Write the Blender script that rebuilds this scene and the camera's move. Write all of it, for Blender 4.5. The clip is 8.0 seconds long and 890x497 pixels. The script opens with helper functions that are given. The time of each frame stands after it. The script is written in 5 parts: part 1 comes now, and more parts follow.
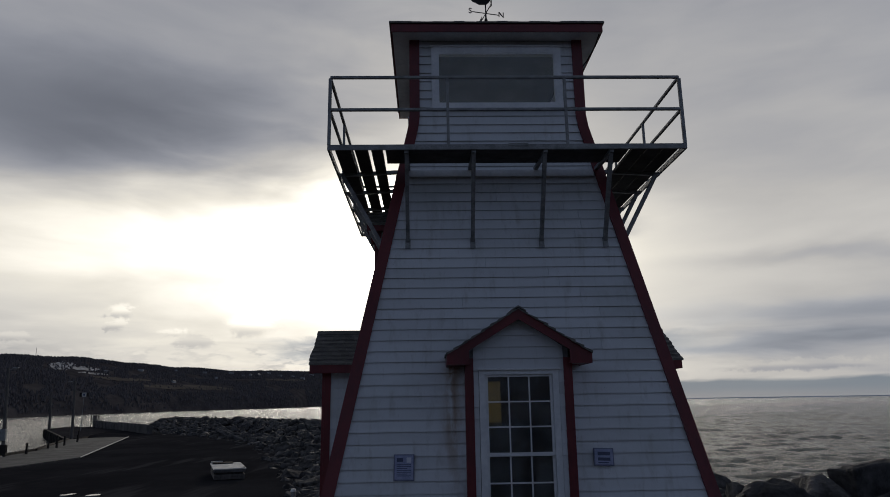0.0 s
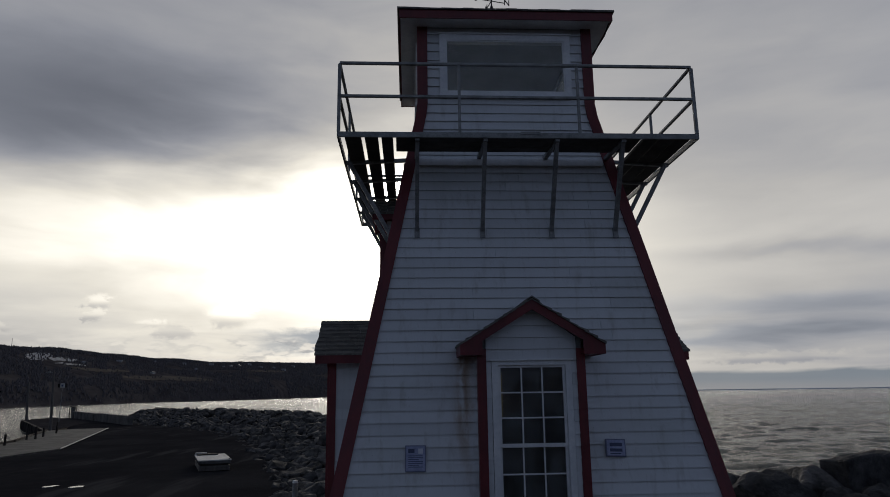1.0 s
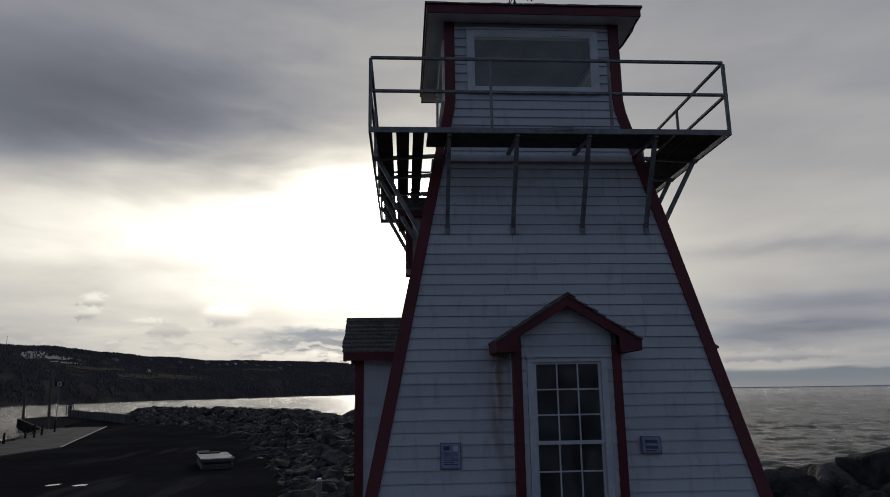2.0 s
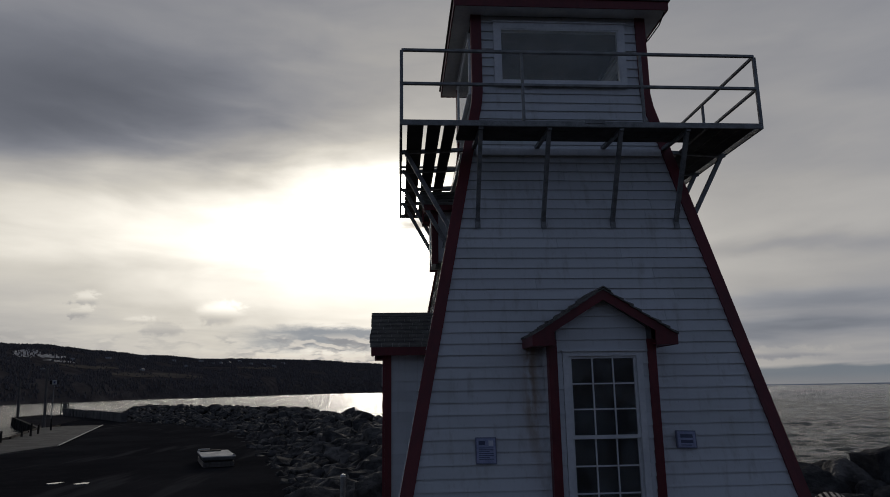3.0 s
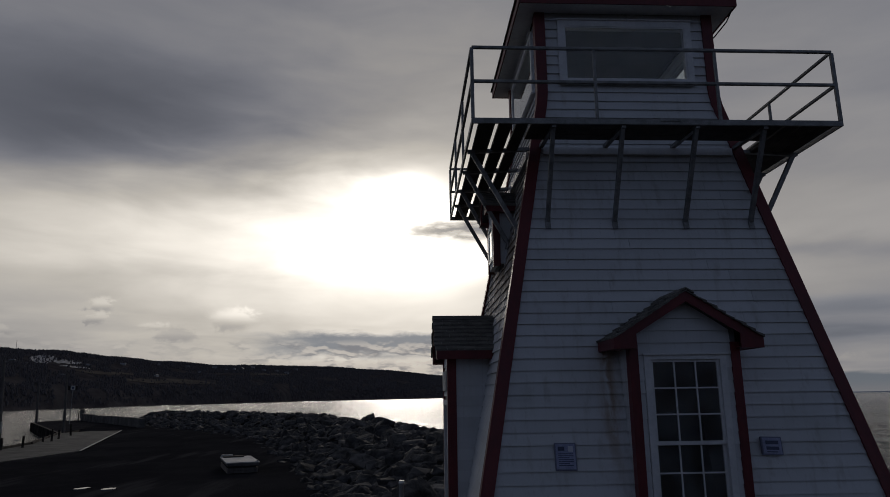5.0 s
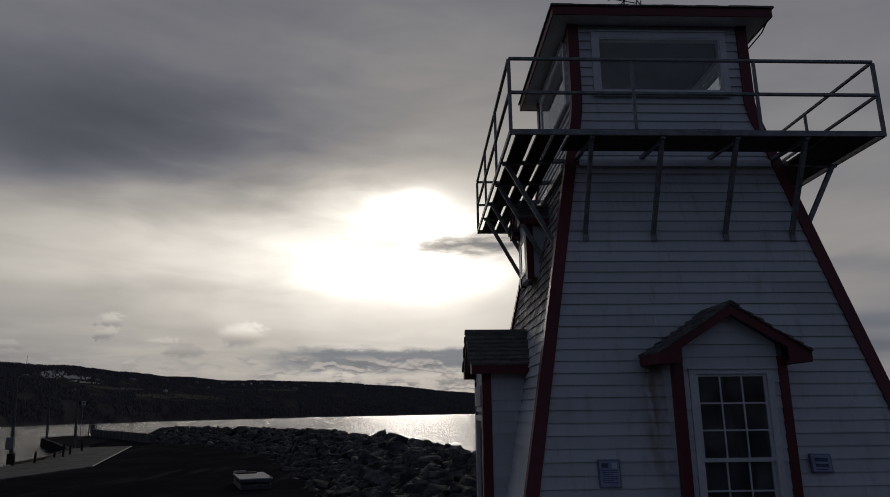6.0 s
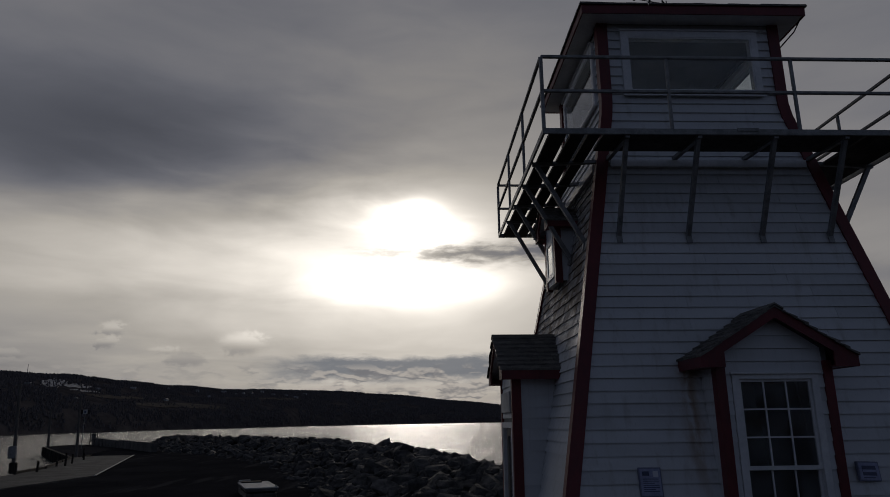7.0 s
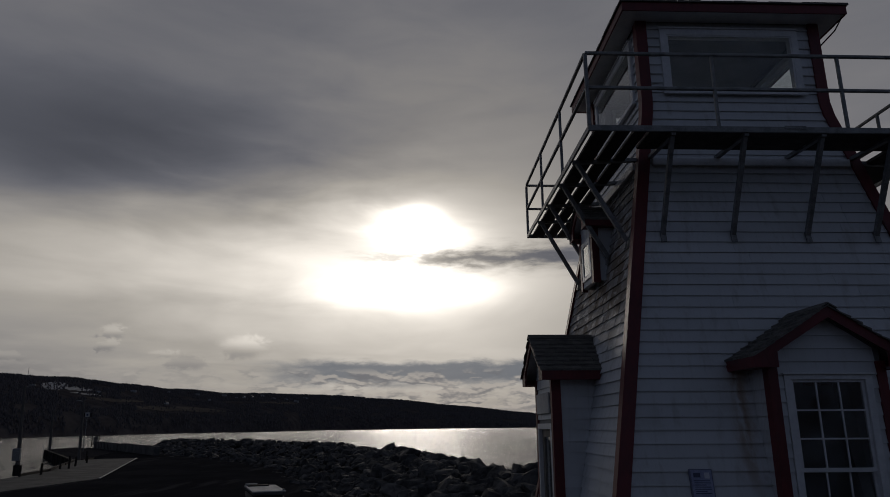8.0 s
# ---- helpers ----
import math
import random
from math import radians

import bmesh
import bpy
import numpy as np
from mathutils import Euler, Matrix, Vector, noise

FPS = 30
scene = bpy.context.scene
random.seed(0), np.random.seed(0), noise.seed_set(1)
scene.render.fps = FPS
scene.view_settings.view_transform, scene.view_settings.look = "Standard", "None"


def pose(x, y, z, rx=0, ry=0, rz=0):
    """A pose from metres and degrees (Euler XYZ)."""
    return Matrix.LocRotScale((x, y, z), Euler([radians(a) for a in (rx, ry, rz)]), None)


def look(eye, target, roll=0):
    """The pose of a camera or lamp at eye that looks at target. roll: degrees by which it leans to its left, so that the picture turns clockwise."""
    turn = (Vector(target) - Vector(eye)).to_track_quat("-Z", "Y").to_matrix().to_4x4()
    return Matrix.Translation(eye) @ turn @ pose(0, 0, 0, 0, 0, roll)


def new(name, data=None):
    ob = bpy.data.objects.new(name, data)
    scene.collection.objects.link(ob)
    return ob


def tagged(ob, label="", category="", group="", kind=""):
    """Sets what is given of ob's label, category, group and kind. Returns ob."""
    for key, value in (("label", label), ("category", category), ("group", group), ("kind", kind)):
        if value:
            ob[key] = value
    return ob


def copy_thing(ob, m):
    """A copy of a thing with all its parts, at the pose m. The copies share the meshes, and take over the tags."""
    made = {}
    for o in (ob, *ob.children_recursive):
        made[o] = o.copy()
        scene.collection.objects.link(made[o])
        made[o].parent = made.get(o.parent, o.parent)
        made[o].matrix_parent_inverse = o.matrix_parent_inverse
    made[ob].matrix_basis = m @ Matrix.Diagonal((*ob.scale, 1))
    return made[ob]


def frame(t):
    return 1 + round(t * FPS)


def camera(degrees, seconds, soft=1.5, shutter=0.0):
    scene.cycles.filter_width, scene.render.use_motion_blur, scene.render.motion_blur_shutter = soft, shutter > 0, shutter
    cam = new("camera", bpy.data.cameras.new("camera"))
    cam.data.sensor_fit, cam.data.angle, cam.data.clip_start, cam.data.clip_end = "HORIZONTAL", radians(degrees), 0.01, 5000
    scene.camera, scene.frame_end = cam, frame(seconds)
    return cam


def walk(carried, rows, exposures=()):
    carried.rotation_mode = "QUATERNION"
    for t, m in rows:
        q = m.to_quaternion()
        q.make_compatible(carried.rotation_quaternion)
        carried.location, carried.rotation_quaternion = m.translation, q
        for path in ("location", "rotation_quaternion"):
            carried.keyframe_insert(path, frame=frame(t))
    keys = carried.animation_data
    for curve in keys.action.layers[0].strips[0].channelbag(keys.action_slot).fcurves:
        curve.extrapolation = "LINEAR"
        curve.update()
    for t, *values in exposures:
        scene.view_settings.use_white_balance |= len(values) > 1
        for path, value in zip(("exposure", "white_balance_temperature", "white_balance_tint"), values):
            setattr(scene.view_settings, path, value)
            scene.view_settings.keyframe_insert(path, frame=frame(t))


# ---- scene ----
cam = camera(66.7, 8.0, soft=0.9)
PATH = [
    (0, (-1.117, -11.597, 2.354), (-1.076, -9.647, 2.796), -0.9),
    (0.5, (-1.277, -11.541, 2.341), (-1.206, -9.589, 2.768), -0.8),
    (1, (-1.51, -11.469, 2.348), (-1.417, -9.516, 2.766), -0.8),
    (1.5, (-1.751, -11.424, 2.351), (-1.654, -9.471, 2.767), -0.8),
    (3, (-2.513, -11.276, 2.299), (-2.392, -9.322, 2.707), -0.9),
    (3.5, (-2.74, -11.245, 2.303), (-2.621, -9.291, 2.712), -0.9),
    (4, (-2.945, -11.214, 2.316), (-2.824, -9.262, 2.733), -1.0),
    (4.5, (-3.12, -11.109, 2.289), (-3.014, -9.156, 2.705), -0.9),
    (6, (-3.69, -10.903, 2.264), (-3.629, -8.961, 2.736), -0.6),
    (6.5, (-3.867, -10.786, 2.253), (-3.807, -8.845, 2.735), -0.7),
    (7, (-4.08, -10.659, 2.239), (-4.022, -8.723, 2.735), -0.6),
    (7.5, (-4.338, -10.575, 2.197), (-4.283, -8.642, 2.707), -0.4),
    (8, (-4.622, -10.518, 2.181), (-4.567, -8.584, 2.691), -0.3),
]
walk(cam, [(t, look(eye, target, roll)) for t, eye, target, roll in PATH],
     exposures=[(0, -0.02, 6500, 11), (1.5, -0.12, 6500, 11), (3.5, -0.50, 6500, 12), (4.5, -0.67, 6500, 13), (6.5, -1.03, 6500, 14), (8, -1.20, 6500, 14)])

# ---------------------------------------------------------------- sky and sun
SUN_AZ, SUN_EL = -0.8, 14.2
world = bpy.data.worlds.new("overcast_sky")
scene.world = world
world.use_nodes = True


class Graph:
    """Small helper to write node trees."""

    def __init__(self, tree):
        self.t = tree
        tree.nodes.clear()

    def node(self, kind):
        return self.t.nodes.new(kind)

    def put(self, socket, v):
        if isinstance(v, bpy.types.NodeSocket):
            self.t.links.new(v, socket)
        elif isinstance(v, (tuple, list)) and len(v) == 3 and socket.type == "RGBA":
            socket.default_value = (*v, 1)
        else:
            socket.default_value = v

    def m(self, op, a, b=0.0, c=0.0):
        n = self.node("ShaderNodeMath")
        n.operation = op
        for s, v in zip(n.inputs, (a, b, c)):
            self.put(s, v)
        return n.outputs[0]

    def add(self, a, b): return self.m("ADD", a, b)
    def sub(self, a, b): return self.m("SUBTRACT", a, b)
    def mul(self, a, b): return self.m("MULTIPLY", a, b)

    def noise(self, vec, scale, detail=4.0, rough=0.55, distort=0.0):
        n = self.node("ShaderNodeTexNoise")
        if vec is not None:
            self.put(n.inputs["Vector"], vec)
        self.put(n.inputs["Scale"], scale)
        self.put(n.inputs["Detail"], detail)
        self.put(n.inputs["Roughness"], rough)
        self.put(n.inputs["Distortion"], distort)
        return n.outputs["Fac"]

    def scaled(self, vec, s, loc=(0, 0, 0)):
        n = self.node("ShaderNodeMapping")
        self.put(n.inputs["Vector"], vec)
        n.inputs["Scale"].default_value = s
        n.inputs["Location"].default_value = loc
        return n.outputs[0]

    def ramp(self, fac, stops, ease="LINEAR"):
        n = self.node("ShaderNodeValToRGB")
        r = n.color_ramp
        r.interpolation = ease
        while len(r.elements) < len(stops):
            r.elements.new(0.5)
        for e, (p, c) in zip(r.elements, stops):
            e.position = p
            e.color = (*c, 1) if isinstance(c, (tuple, list)) else (c, c, c, 1)
        self.put(n.inputs[0], fac)
        return n.outputs[0]

    def mix(self, fac, a, b, mode="MIX"):
        n = self.node("ShaderNodeMix")
        n.data_type, n.blend_type = "RGBA", mode
        self.put(n.inputs[0], fac)
        self.put(n.inputs[6], a)
        self.put(n.inputs[7], b)
        return n.outputs[2]

    def span(self, v, a, b, c=0.0, d=1.0):
        n = self.node("ShaderNodeMapRange")
        n.interpolation_type = "SMOOTHSTEP"
        for s, x in zip(n.inputs, (v, a, b, c, d)):
            self.put(s, x)
        return n.outputs[0]

    def xyz(self, vec):
        n = self.node("ShaderNodeSeparateXYZ")
        self.put(n.inputs[0], vec)
        return n.outputs

    def vec(self, x, y, z):
        n = self.node("ShaderNodeCombineXYZ")
        for s, v in zip(n.inputs, (x, y, z)):
            self.put(s, v)
        return n.outputs[0]


g = Graph(world.node_tree)
way = g.node("ShaderNodeTexCoord").outputs["Generated"]
wx, wy, wz = g.xyz(way)
elev = g.mul(g.m("ARCSINE", wz), 57.2958)
azim = g.mul(g.m("ARCTAN2", wx, wy), 57.2958)
sky_flat = g.vec(g.mul(azim, 0.05), g.mul(elev, 0.16), 0.0)
n_big = g.noise(sky_flat, 1.1, 5, 0.5, 0.6)
n_mid = g.noise(g.vec(g.mul(azim, 0.10), g.mul(elev, 0.36), 3.7), 1.0, 5, 0.48, 0.3)
n_fine = g.noise(g.vec(g.mul(azim, 0.35), g.mul(elev, 1.3), 9.1), 1.0, 8, 0.6, 0.2)
e2 = g.add(elev, g.mul(g.sub(n_big, 0.5), 5.0))
a2 = g.add(azim, g.mul(g.sub(n_mid, 0.5), 7.0))


def blob(a0, e0, ra, re, e_in=None, a_in=None, hard=1.0):
    """1 in the middle of an oval of the sky, 0 outside of it."""
    p = g.m("POWER", g.m("ABSOLUTE", g.m("DIVIDE", g.sub(a_in or a2, a0), ra)), 2.0)
    q = g.m("POWER", g.m("ABSOLUTE", g.m("DIVIDE", g.sub(e_in or e2, e0), re)), 2.0)
    return g.m("EXPONENT", g.mul(g.m("POWER", g.add(p, q), hard), -1.0))


# veil of high cloud: brightness by height above the horizon, dimmer away from the sun
veil = g.ramp(g.m("DIVIDE", e2, 90.0), [(0.0, 0.53), (0.03, 0.53), (0.06, 0.57), (0.13, 0.56), (0.2, 0.45), (0.3, 0.40), (0.45, 0.30), (0.62, 0.17), (1.0, 0.10)])
away = g.span(g.m("ABSOLUTE", azim), 28.0, 120.0)
veil = g.mul(g.xyz(veil)[0], g.sub(1.0, g.mul(away, g.span(elev, 18.0, 55.0, 0.50, 0.70))))
veil = g.mul(veil, g.add(0.80, g.mul(n_mid, 0.40)))
bank = g.mul(blob(-25.0, 21.3, 20.0, 5.4, hard=1.3), 0.60)
bank2 = g.mul(blob(-7.0, 22.5, 11.0, 3.2), 0.04)
bank3 = g.mul(blob(30.0, 10.4, 10.0, 0.8), 0.28)
bank5 = g.add(g.mul(blob(29.0, 3.9, 16.0, 0.6), 0.36), g.mul(blob(33.0, 5.8, 12.0, 0.8), 0.28))
bank4 = g.mul(blob(-20.0, 9.0, 16.0, 1.0), 0.22)
dark = g.mul(g.mul(g.sub(1.0, bank), g.sub(1.0, bank2)), g.mul(g.mul(g.sub(1.0, bank3), g.sub(1.0, bank5)), g.sub(1.0, bank4)))
veil = g.mul(g.mul(veil, dark), g.sub(1.0, g.mul(blob(33.0, 4.6, 13.0, 3.6, elev, azim), 0.24)))
# light round the veiled sun: an upper and a lower patch parted by a wisp of cloud
core = g.add(blob(SUN_AZ - 0.2, SUN_EL + 2.0, 3.3, 1.7), g.mul(blob(SUN_AZ + 0.3, SUN_EL - 2.9, 5.6, 1.35), 0.85))
halo = blob(SUN_AZ - 2.0, SUN_EL + 0.2, 13.0, 6.2)
wide = blob(SUN_AZ - 10.0, SUN_EL - 2.0, 24.0, 4.6)
wedge = g.m("EXPONENT", g.mul(g.m("POWER", g.m("ABSOLUTE", g.m("DIVIDE", g.sub(g.add(elev, g.mul(g.sub(n_fine, 0.5), 2.4)), 13.9), g.span(azim, -6.0, 6.0, 0.25, 0.95))), 2.0), -1.0))
wisp = g.sub(1.0, g.mul(g.mul(wedge, g.mul(g.span(azim, -9.0, 2.5), g.span(azim, 20.0, 12.0))), 0.77))
disc = blob(SUN_AZ, SUN_EL + 2.0, 1.5, 1.2, elev, azim)
glow = g.add(g.add(g.add(g.mul(core, 3.6), g.mul(disc, 34.0)), g.mul(halo, 0.95)), g.mul(wide, 1.0))
glow = g.add(glow, g.mul(blob(SUN_AZ, SUN_EL + 0.4, 7.5, 4.6), 0.55))
glow = g.add(glow, g.add(g.mul(blob(SUN_AZ, 4.5, 17.0, 5.0), 0.58), g.mul(blob(4.0, 25.0, 13.0, 9.0), 0.13)))
glow = g.mul(glow, g.add(0.7, g.mul(n_mid, 0.6)))
light = g.mul(g.add(veil, glow), wisp)
# bands and puffs of low cloud
n_puff = g.noise(g.vec(g.mul(azim, 0.30), g.mul(elev, 1.05), 2.2), 1.0, 8, 0.58, 0.25)
n_band = g.noise(g.vec(g.mul(azim, 0.11), g.mul(elev, 0.75), 6.4), 1.0, 5, 0.5, 0.3)
low = g.mul(g.sub(1.0, g.span(elev, 4.5, 8.0)), g.sub(1.0, g.mul(away, 0.8)))
light = g.mul(light, g.add(1.0, g.mul(low, g.span(n_band, 0.34, 0.66, -0.10, 0.08))))
n_tiny = g.noise(g.vec(g.mul(azim, 0.8), g.mul(elev, 1.15), 4.4), 1.0, 7, 0.6, 0.3)


def cumulus(a0, e0, ra, re, lit):
    """A small heap of cloud: bright ragged top, grey flat base."""
    wob = g.mul(g.sub(n_puff, 0.5), 2.2)
    tiny = g.mul(g.sub(n_tiny, 0.5), 0.7)
    e_in = g.add(elev, g.add(g.mul(wob, 0.25), g.mul(tiny, 2.0)))
    a_in = g.add(azim, g.add(wob, g.mul(tiny, 5.0)))
    heap_in = g.span(blob(a0, e0, ra, re, e_in, a_in, 1.2), 0.2, 0.85)
    return g.mul(heap_in, g.span(g.sub(elev, e0), -re * 0.7, re * 0.35, -0.26, lit))


for c in ((-14.8, 6.3, 2.0, 1.05, 0.34), (-24.6, 7.1, 1.1, 0.6, 0.28), (-24.8, 6.1, 0.7, 0.5, 0.16), (-19.0, 5.0, 1.6, 0.7, -0.14), (-31.5, 5.0, 1.8, 0.45, 0.14), (-21.2, 5.5, 1.0, 0.35, 0.16), (28.0, 2.3, 6.0, 0.45, 0.16)):
    light = g.mul(light, g.add(1.0, cumulus(*c)))
tone = g.ramp(light, [(0.0, (0.82, 0.93, 1.19)), (0.3, (0.93, 0.975, 1.10)), (0.52, (1.02, 1.0, 0.96)), (0.85, (1.045, 1.0, 0.885))])
tone = g.mix(g.m("MINIMUM", g.mul(bank5, 1.2), 1.0), tone, (0.86, 0.97, 1.12))
tone = g.mix(away, tone, (0.70, 0.90, 1.36))
clouds = g.mix(1.0, tone, g.vec(light, light, light), "MULTIPLY")
# stratocumulus under the sun: a slate-blue sheet, and rows of heaps with pale heads below it
ragged = g.add(elev, g.add(g.mul(g.sub(n_puff, 0.5), 1.5), g.mul(g.sub(n_tiny, 0.5), 0.5)))
reach = g.mul(g.span(g.add(azim, g.mul(g.sub(n_puff, 0.5), 7.0)), -16.0, -8.0), g.span(azim, 26.0, 14.0))
sheet = g.mul(g.mul(g.span(ragged, 5.55, 4.85), g.span(ragged, 2.9, 4.1)), reach)
clouds = g.mix(g.mul(sheet, 0.88), clouds, (0.255, 0.31, 0.38))


def heaps(lift):
    return g.noise(g.vec(g.mul(azim, 0.50), g.mul(g.add(elev, lift), 1.35), 7.7), 1.0, 3.2, 0.48, 0.1)


n_heap = heaps(0.0)
heap_reach = g.mul(g.mul(g.span(elev, 4.9, 4.0), g.span(elev, 0.9, 1.8)), g.mul(g.span(azim, -19.0, -6.0, 0.25, 1.0), g.span(azim, 22.0, 14.0)))
heap_mask = g.mul(g.span(n_heap, 0.43, 0.56), heap_reach)
heap_light = g.span(g.sub(n_heap, heaps(0.24)), -0.07, 0.10)
clouds = g.mix(g.mul(heap_mask, 0.82), clouds, g.mix(heap_light, (0.33, 0.35, 0.385), (0.92, 0.875, 0.79)))
# blue-grey bank lying on the open sea's horizon
sill = g.add(elev, g.add(g.mul(g.sub(n_band, 0.5), 0.9), g.mul(g.sub(n_puff, 0.5), 0.25)))
bank6 = g.mul(g.span(sill, 1.55, 1.2), g.mul(g.span(azim, 13.0, 19.0), g.span(azim, 75.0, 55.0)))
clouds = g.mix(g.mul(bank6, 0.85), clouds, g.mix(g.span(elev, 0.0, 0.9), (0.245, 0.265, 0.29), (0.170, 0.215, 0.262)))
bg_cloud = g.node("ShaderNodeBackground")
g.put(bg_cloud.inputs[0], clouds)
g.put(bg_cloud.inputs[1], 0.92)
blue = g.node("ShaderNodeTexSky")
blue.sky_type, blue.sun_disc = "NISHITA", False
blue.sun_elevation, blue.sun_rotation = radians(SUN_EL), radians(SUN_AZ)
bg_sky = g.node("ShaderNodeBackground")
g.put(bg_sky.inputs[0], blue.outputs[0])
g.put(bg_sky.inputs[1], 0.0012)
both = g.node("ShaderNodeAddShader")
g.put(both.inputs[0], bg_cloud.outputs[0])
g.put(both.inputs[1], bg_sky.outputs[0])
out = g.node("ShaderNodeOutputWorld")
g.put(out.inputs[0], both.outputs[0])

sun = new("sun", bpy.data.lights.new("sun", "SUN"))
sun.data.energy, sun.data.angle, sun.data.color = 0.7, radians(10), (1.0, 0.93, 0.82)
sun_way = Vector((math.sin(radians(SUN_AZ)) * math.cos(radians(SUN_EL)), math.cos(radians(SUN_AZ)) * math.cos(radians(SUN_EL)), math.sin(radians(SUN_EL))))
sun.matrix_world = look(sun_way * 60, (0, 0, 0))


# ---------------------------------------------------------------- materials
def material(name):
    mat = bpy.data.materials.new(name)
    mat.use_nodes = True
    k = Graph(mat.node_tree)
    bsdf = k.node("ShaderNodeBsdfPrincipled")
    o = k.node("ShaderNodeOutputMaterial")
    k.put(o.inputs[0], bsdf.outputs[0])
    return mat, k, bsdf


def coords(k):
    return k.node("ShaderNodeTexCoord").outputs["Object"]


def bump(k, bsdf, height, strength, distance):
    n = k.node("ShaderNodeBump")
    k.put(n.inputs["Strength"], strength)
    k.put(n.inputs["Distance"], distance)
    k.put(n.inputs["Height"], height)
    k.put(bsdf.inputs["Normal"], n.outputs[0])


def plain(name, dark, light, scale, rough=0.6, metal=0.0, stretch=(1, 1, 1), relief=0.2, depth=0.004, vary=0.0, spec=0.5):
    """A surface that wanders between two colours at two scales, with fine relief."""
    mat, k, b = material(name)
    p = k.scaled(coords(k), stretch)
    n1 = k.noise(p, scale, 6, 0.6)
    n2 = k.noise(p, scale * 7, 4, 0.6)
    f = k.add(k.mul(n1, 0.65), k.mul(n2, 0.35))
    col = k.mix(k.span(f, 0.32, 0.68), dark, light)
    if vary:
        r = k.node("ShaderNodeObjectInfo").outputs["Random"]
        col = k.mix(1.0, col, k.ramp(r, [(0.0, 1.0 - vary), (1.0, 1.0)]), "MULTIPLY")
    k.put(b.inputs["Base Color"], col)
    k.put(b.inputs["Roughness"], k.add(rough - 0.1, k.mul(n2, 0.2)))
    b.inputs["Metallic"].default_value = metal
    b.inputs["Specular IOR Level"].default_value = spec
    bump(k, b, n2, relief, depth)
    return mat


def paint_white():
    """Weathered white house paint with dirt runs and rust below the bay's eave."""
    mat, k, b = material("white_clapboard_paint")
    p = coords(k)
    x, y, z = k.xyz(p)
    runs = k.noise(k.scaled(p, (9, 9, 0.55)), 1.0, 5, 0.6)
    cloudy = k.noise(p, 1.3, 5, 0.6)
    grain = k.noise(k.scaled(p, (6, 6, 60)), 2.0, 3, 0.6)
    col = k.mix(k.span(runs, 0.5, 0.78), (0.735, 0.75, 0.765), (0.58, 0.58, 0.57))
    col = k.mix(k.mul(k.span(cloudy, 0.45, 0.75), 0.5), col, (0.60, 0.62, 0.60))
    fleck = k.span(k.noise(p, 34.0, 2, 0.5), 0.74, 0.78)
    col = k.mix(k.mul(fleck, 0.55), col, (0.30, 0.28, 0.26))
    wob = k.mul(k.sub(k.noise(k.scaled(p, (1, 1, 2)), 4.0, 3), 0.5), 0.10)
    band = k.m("EXPONENT", k.mul(k.m("POWER", k.m("ABSOLUTE", k.m("DIVIDE", k.add(k.add(x, 0.85), wob), 0.11)), 2.0), -1.0))
    rust = k.mul(k.mul(band, k.span(z, 1.0, 2.3)), k.mul(k.span(z, 2.95, 2.8), k.span(runs, 0.3, 0.6)))
    rust = k.mul(rust, k.span(y, -1.5, -1.9))
    col = k.mix(k.mul(rust, 0.75), col, (0.36, 0.215, 0.10))
    streak = k.span(k.noise(k.scaled(p, (16, 16, 0.25), (5, 2, 0)), 1.0, 4), 0.60, 0.72)
    col = k.mix(k.mul(streak, 0.20), col, (0.40, 0.37, 0.33))
    peel = k.noise(k.scaled(p, (3, 3.0, 7), (2, 7, 1)), 1.0, 7, 0.68, 0.4)
    worn = k.mul(k.span(peel, 0.30, 0.52), k.mul(k.span(k.add(k.add(x, 2.76), k.mul(z, -0.2)), 0.14, 0.06), k.mul(k.span(k.add(z, k.mul(cloudy, 1.2)), 3.5, 4.4), k.span(z, 6.2, 5.6))))
    r = k.node("ShaderNodeObjectInfo").outputs["Random"]
    lean = k.span(k.m("FRACT", k.mul(r, 7.3)), 0.1, 0.9, 0.6, 1.0)
    col = k.mix(k.mul(worn, lean), col, (0.23, 0.19, 0.155))
    col = k.mix(1.0, col, k.ramp(r, [(0.0, 0.82), (1.0, 0.95)]), "MULTIPLY")
    k.put(b.inputs["Base Color"], col)
    k.put(b.inputs["Roughness"], k.add(k.add(0.48, k.mul(cloudy, 0.25)), k.mul(worn, 0.25)))
    k.put(b.inputs["Specular IOR Level"], k.sub(0.32, k.mul(worn, 0.28)))
    bump(k, b, grain, 0.15, 0.004)
    return mat


def glass(name="window_glass"):
    mat, k, b = material(name)
    b.inputs["Base Color"].default_value = (0.9, 0.95, 0.95, 1)
    b.inputs["Transmission Weight"].default_value = 1.0
    b.inputs["Roughness"].default_value = 0.02
    b.inputs["IOR"].default_value = 1.45
    p = coords(k)
    # patchy pale diffuse film, added to lift the dark panes in place of glare
    glare_film = k.node("ShaderNodeBsdfDiffuse")
    glare_film.inputs[0].default_value = (0.55, 0.58, 0.60, 1)
    mx = k.node("ShaderNodeMixShader")
    k.put(mx.inputs[0], k.add(0.02, k.mul(k.span(k.noise(p, 3.0, 5, 0.6), 0.35, 0.75), 0.09)))
    k.put(mx.inputs[1], b.outputs[0])
    k.put(mx.inputs[2], glare_film.outputs[0])
    for n in k.t.nodes:
        if n.type == "OUTPUT_MATERIAL":
            k.put(n.inputs[0], mx.outputs[0])
    return mat


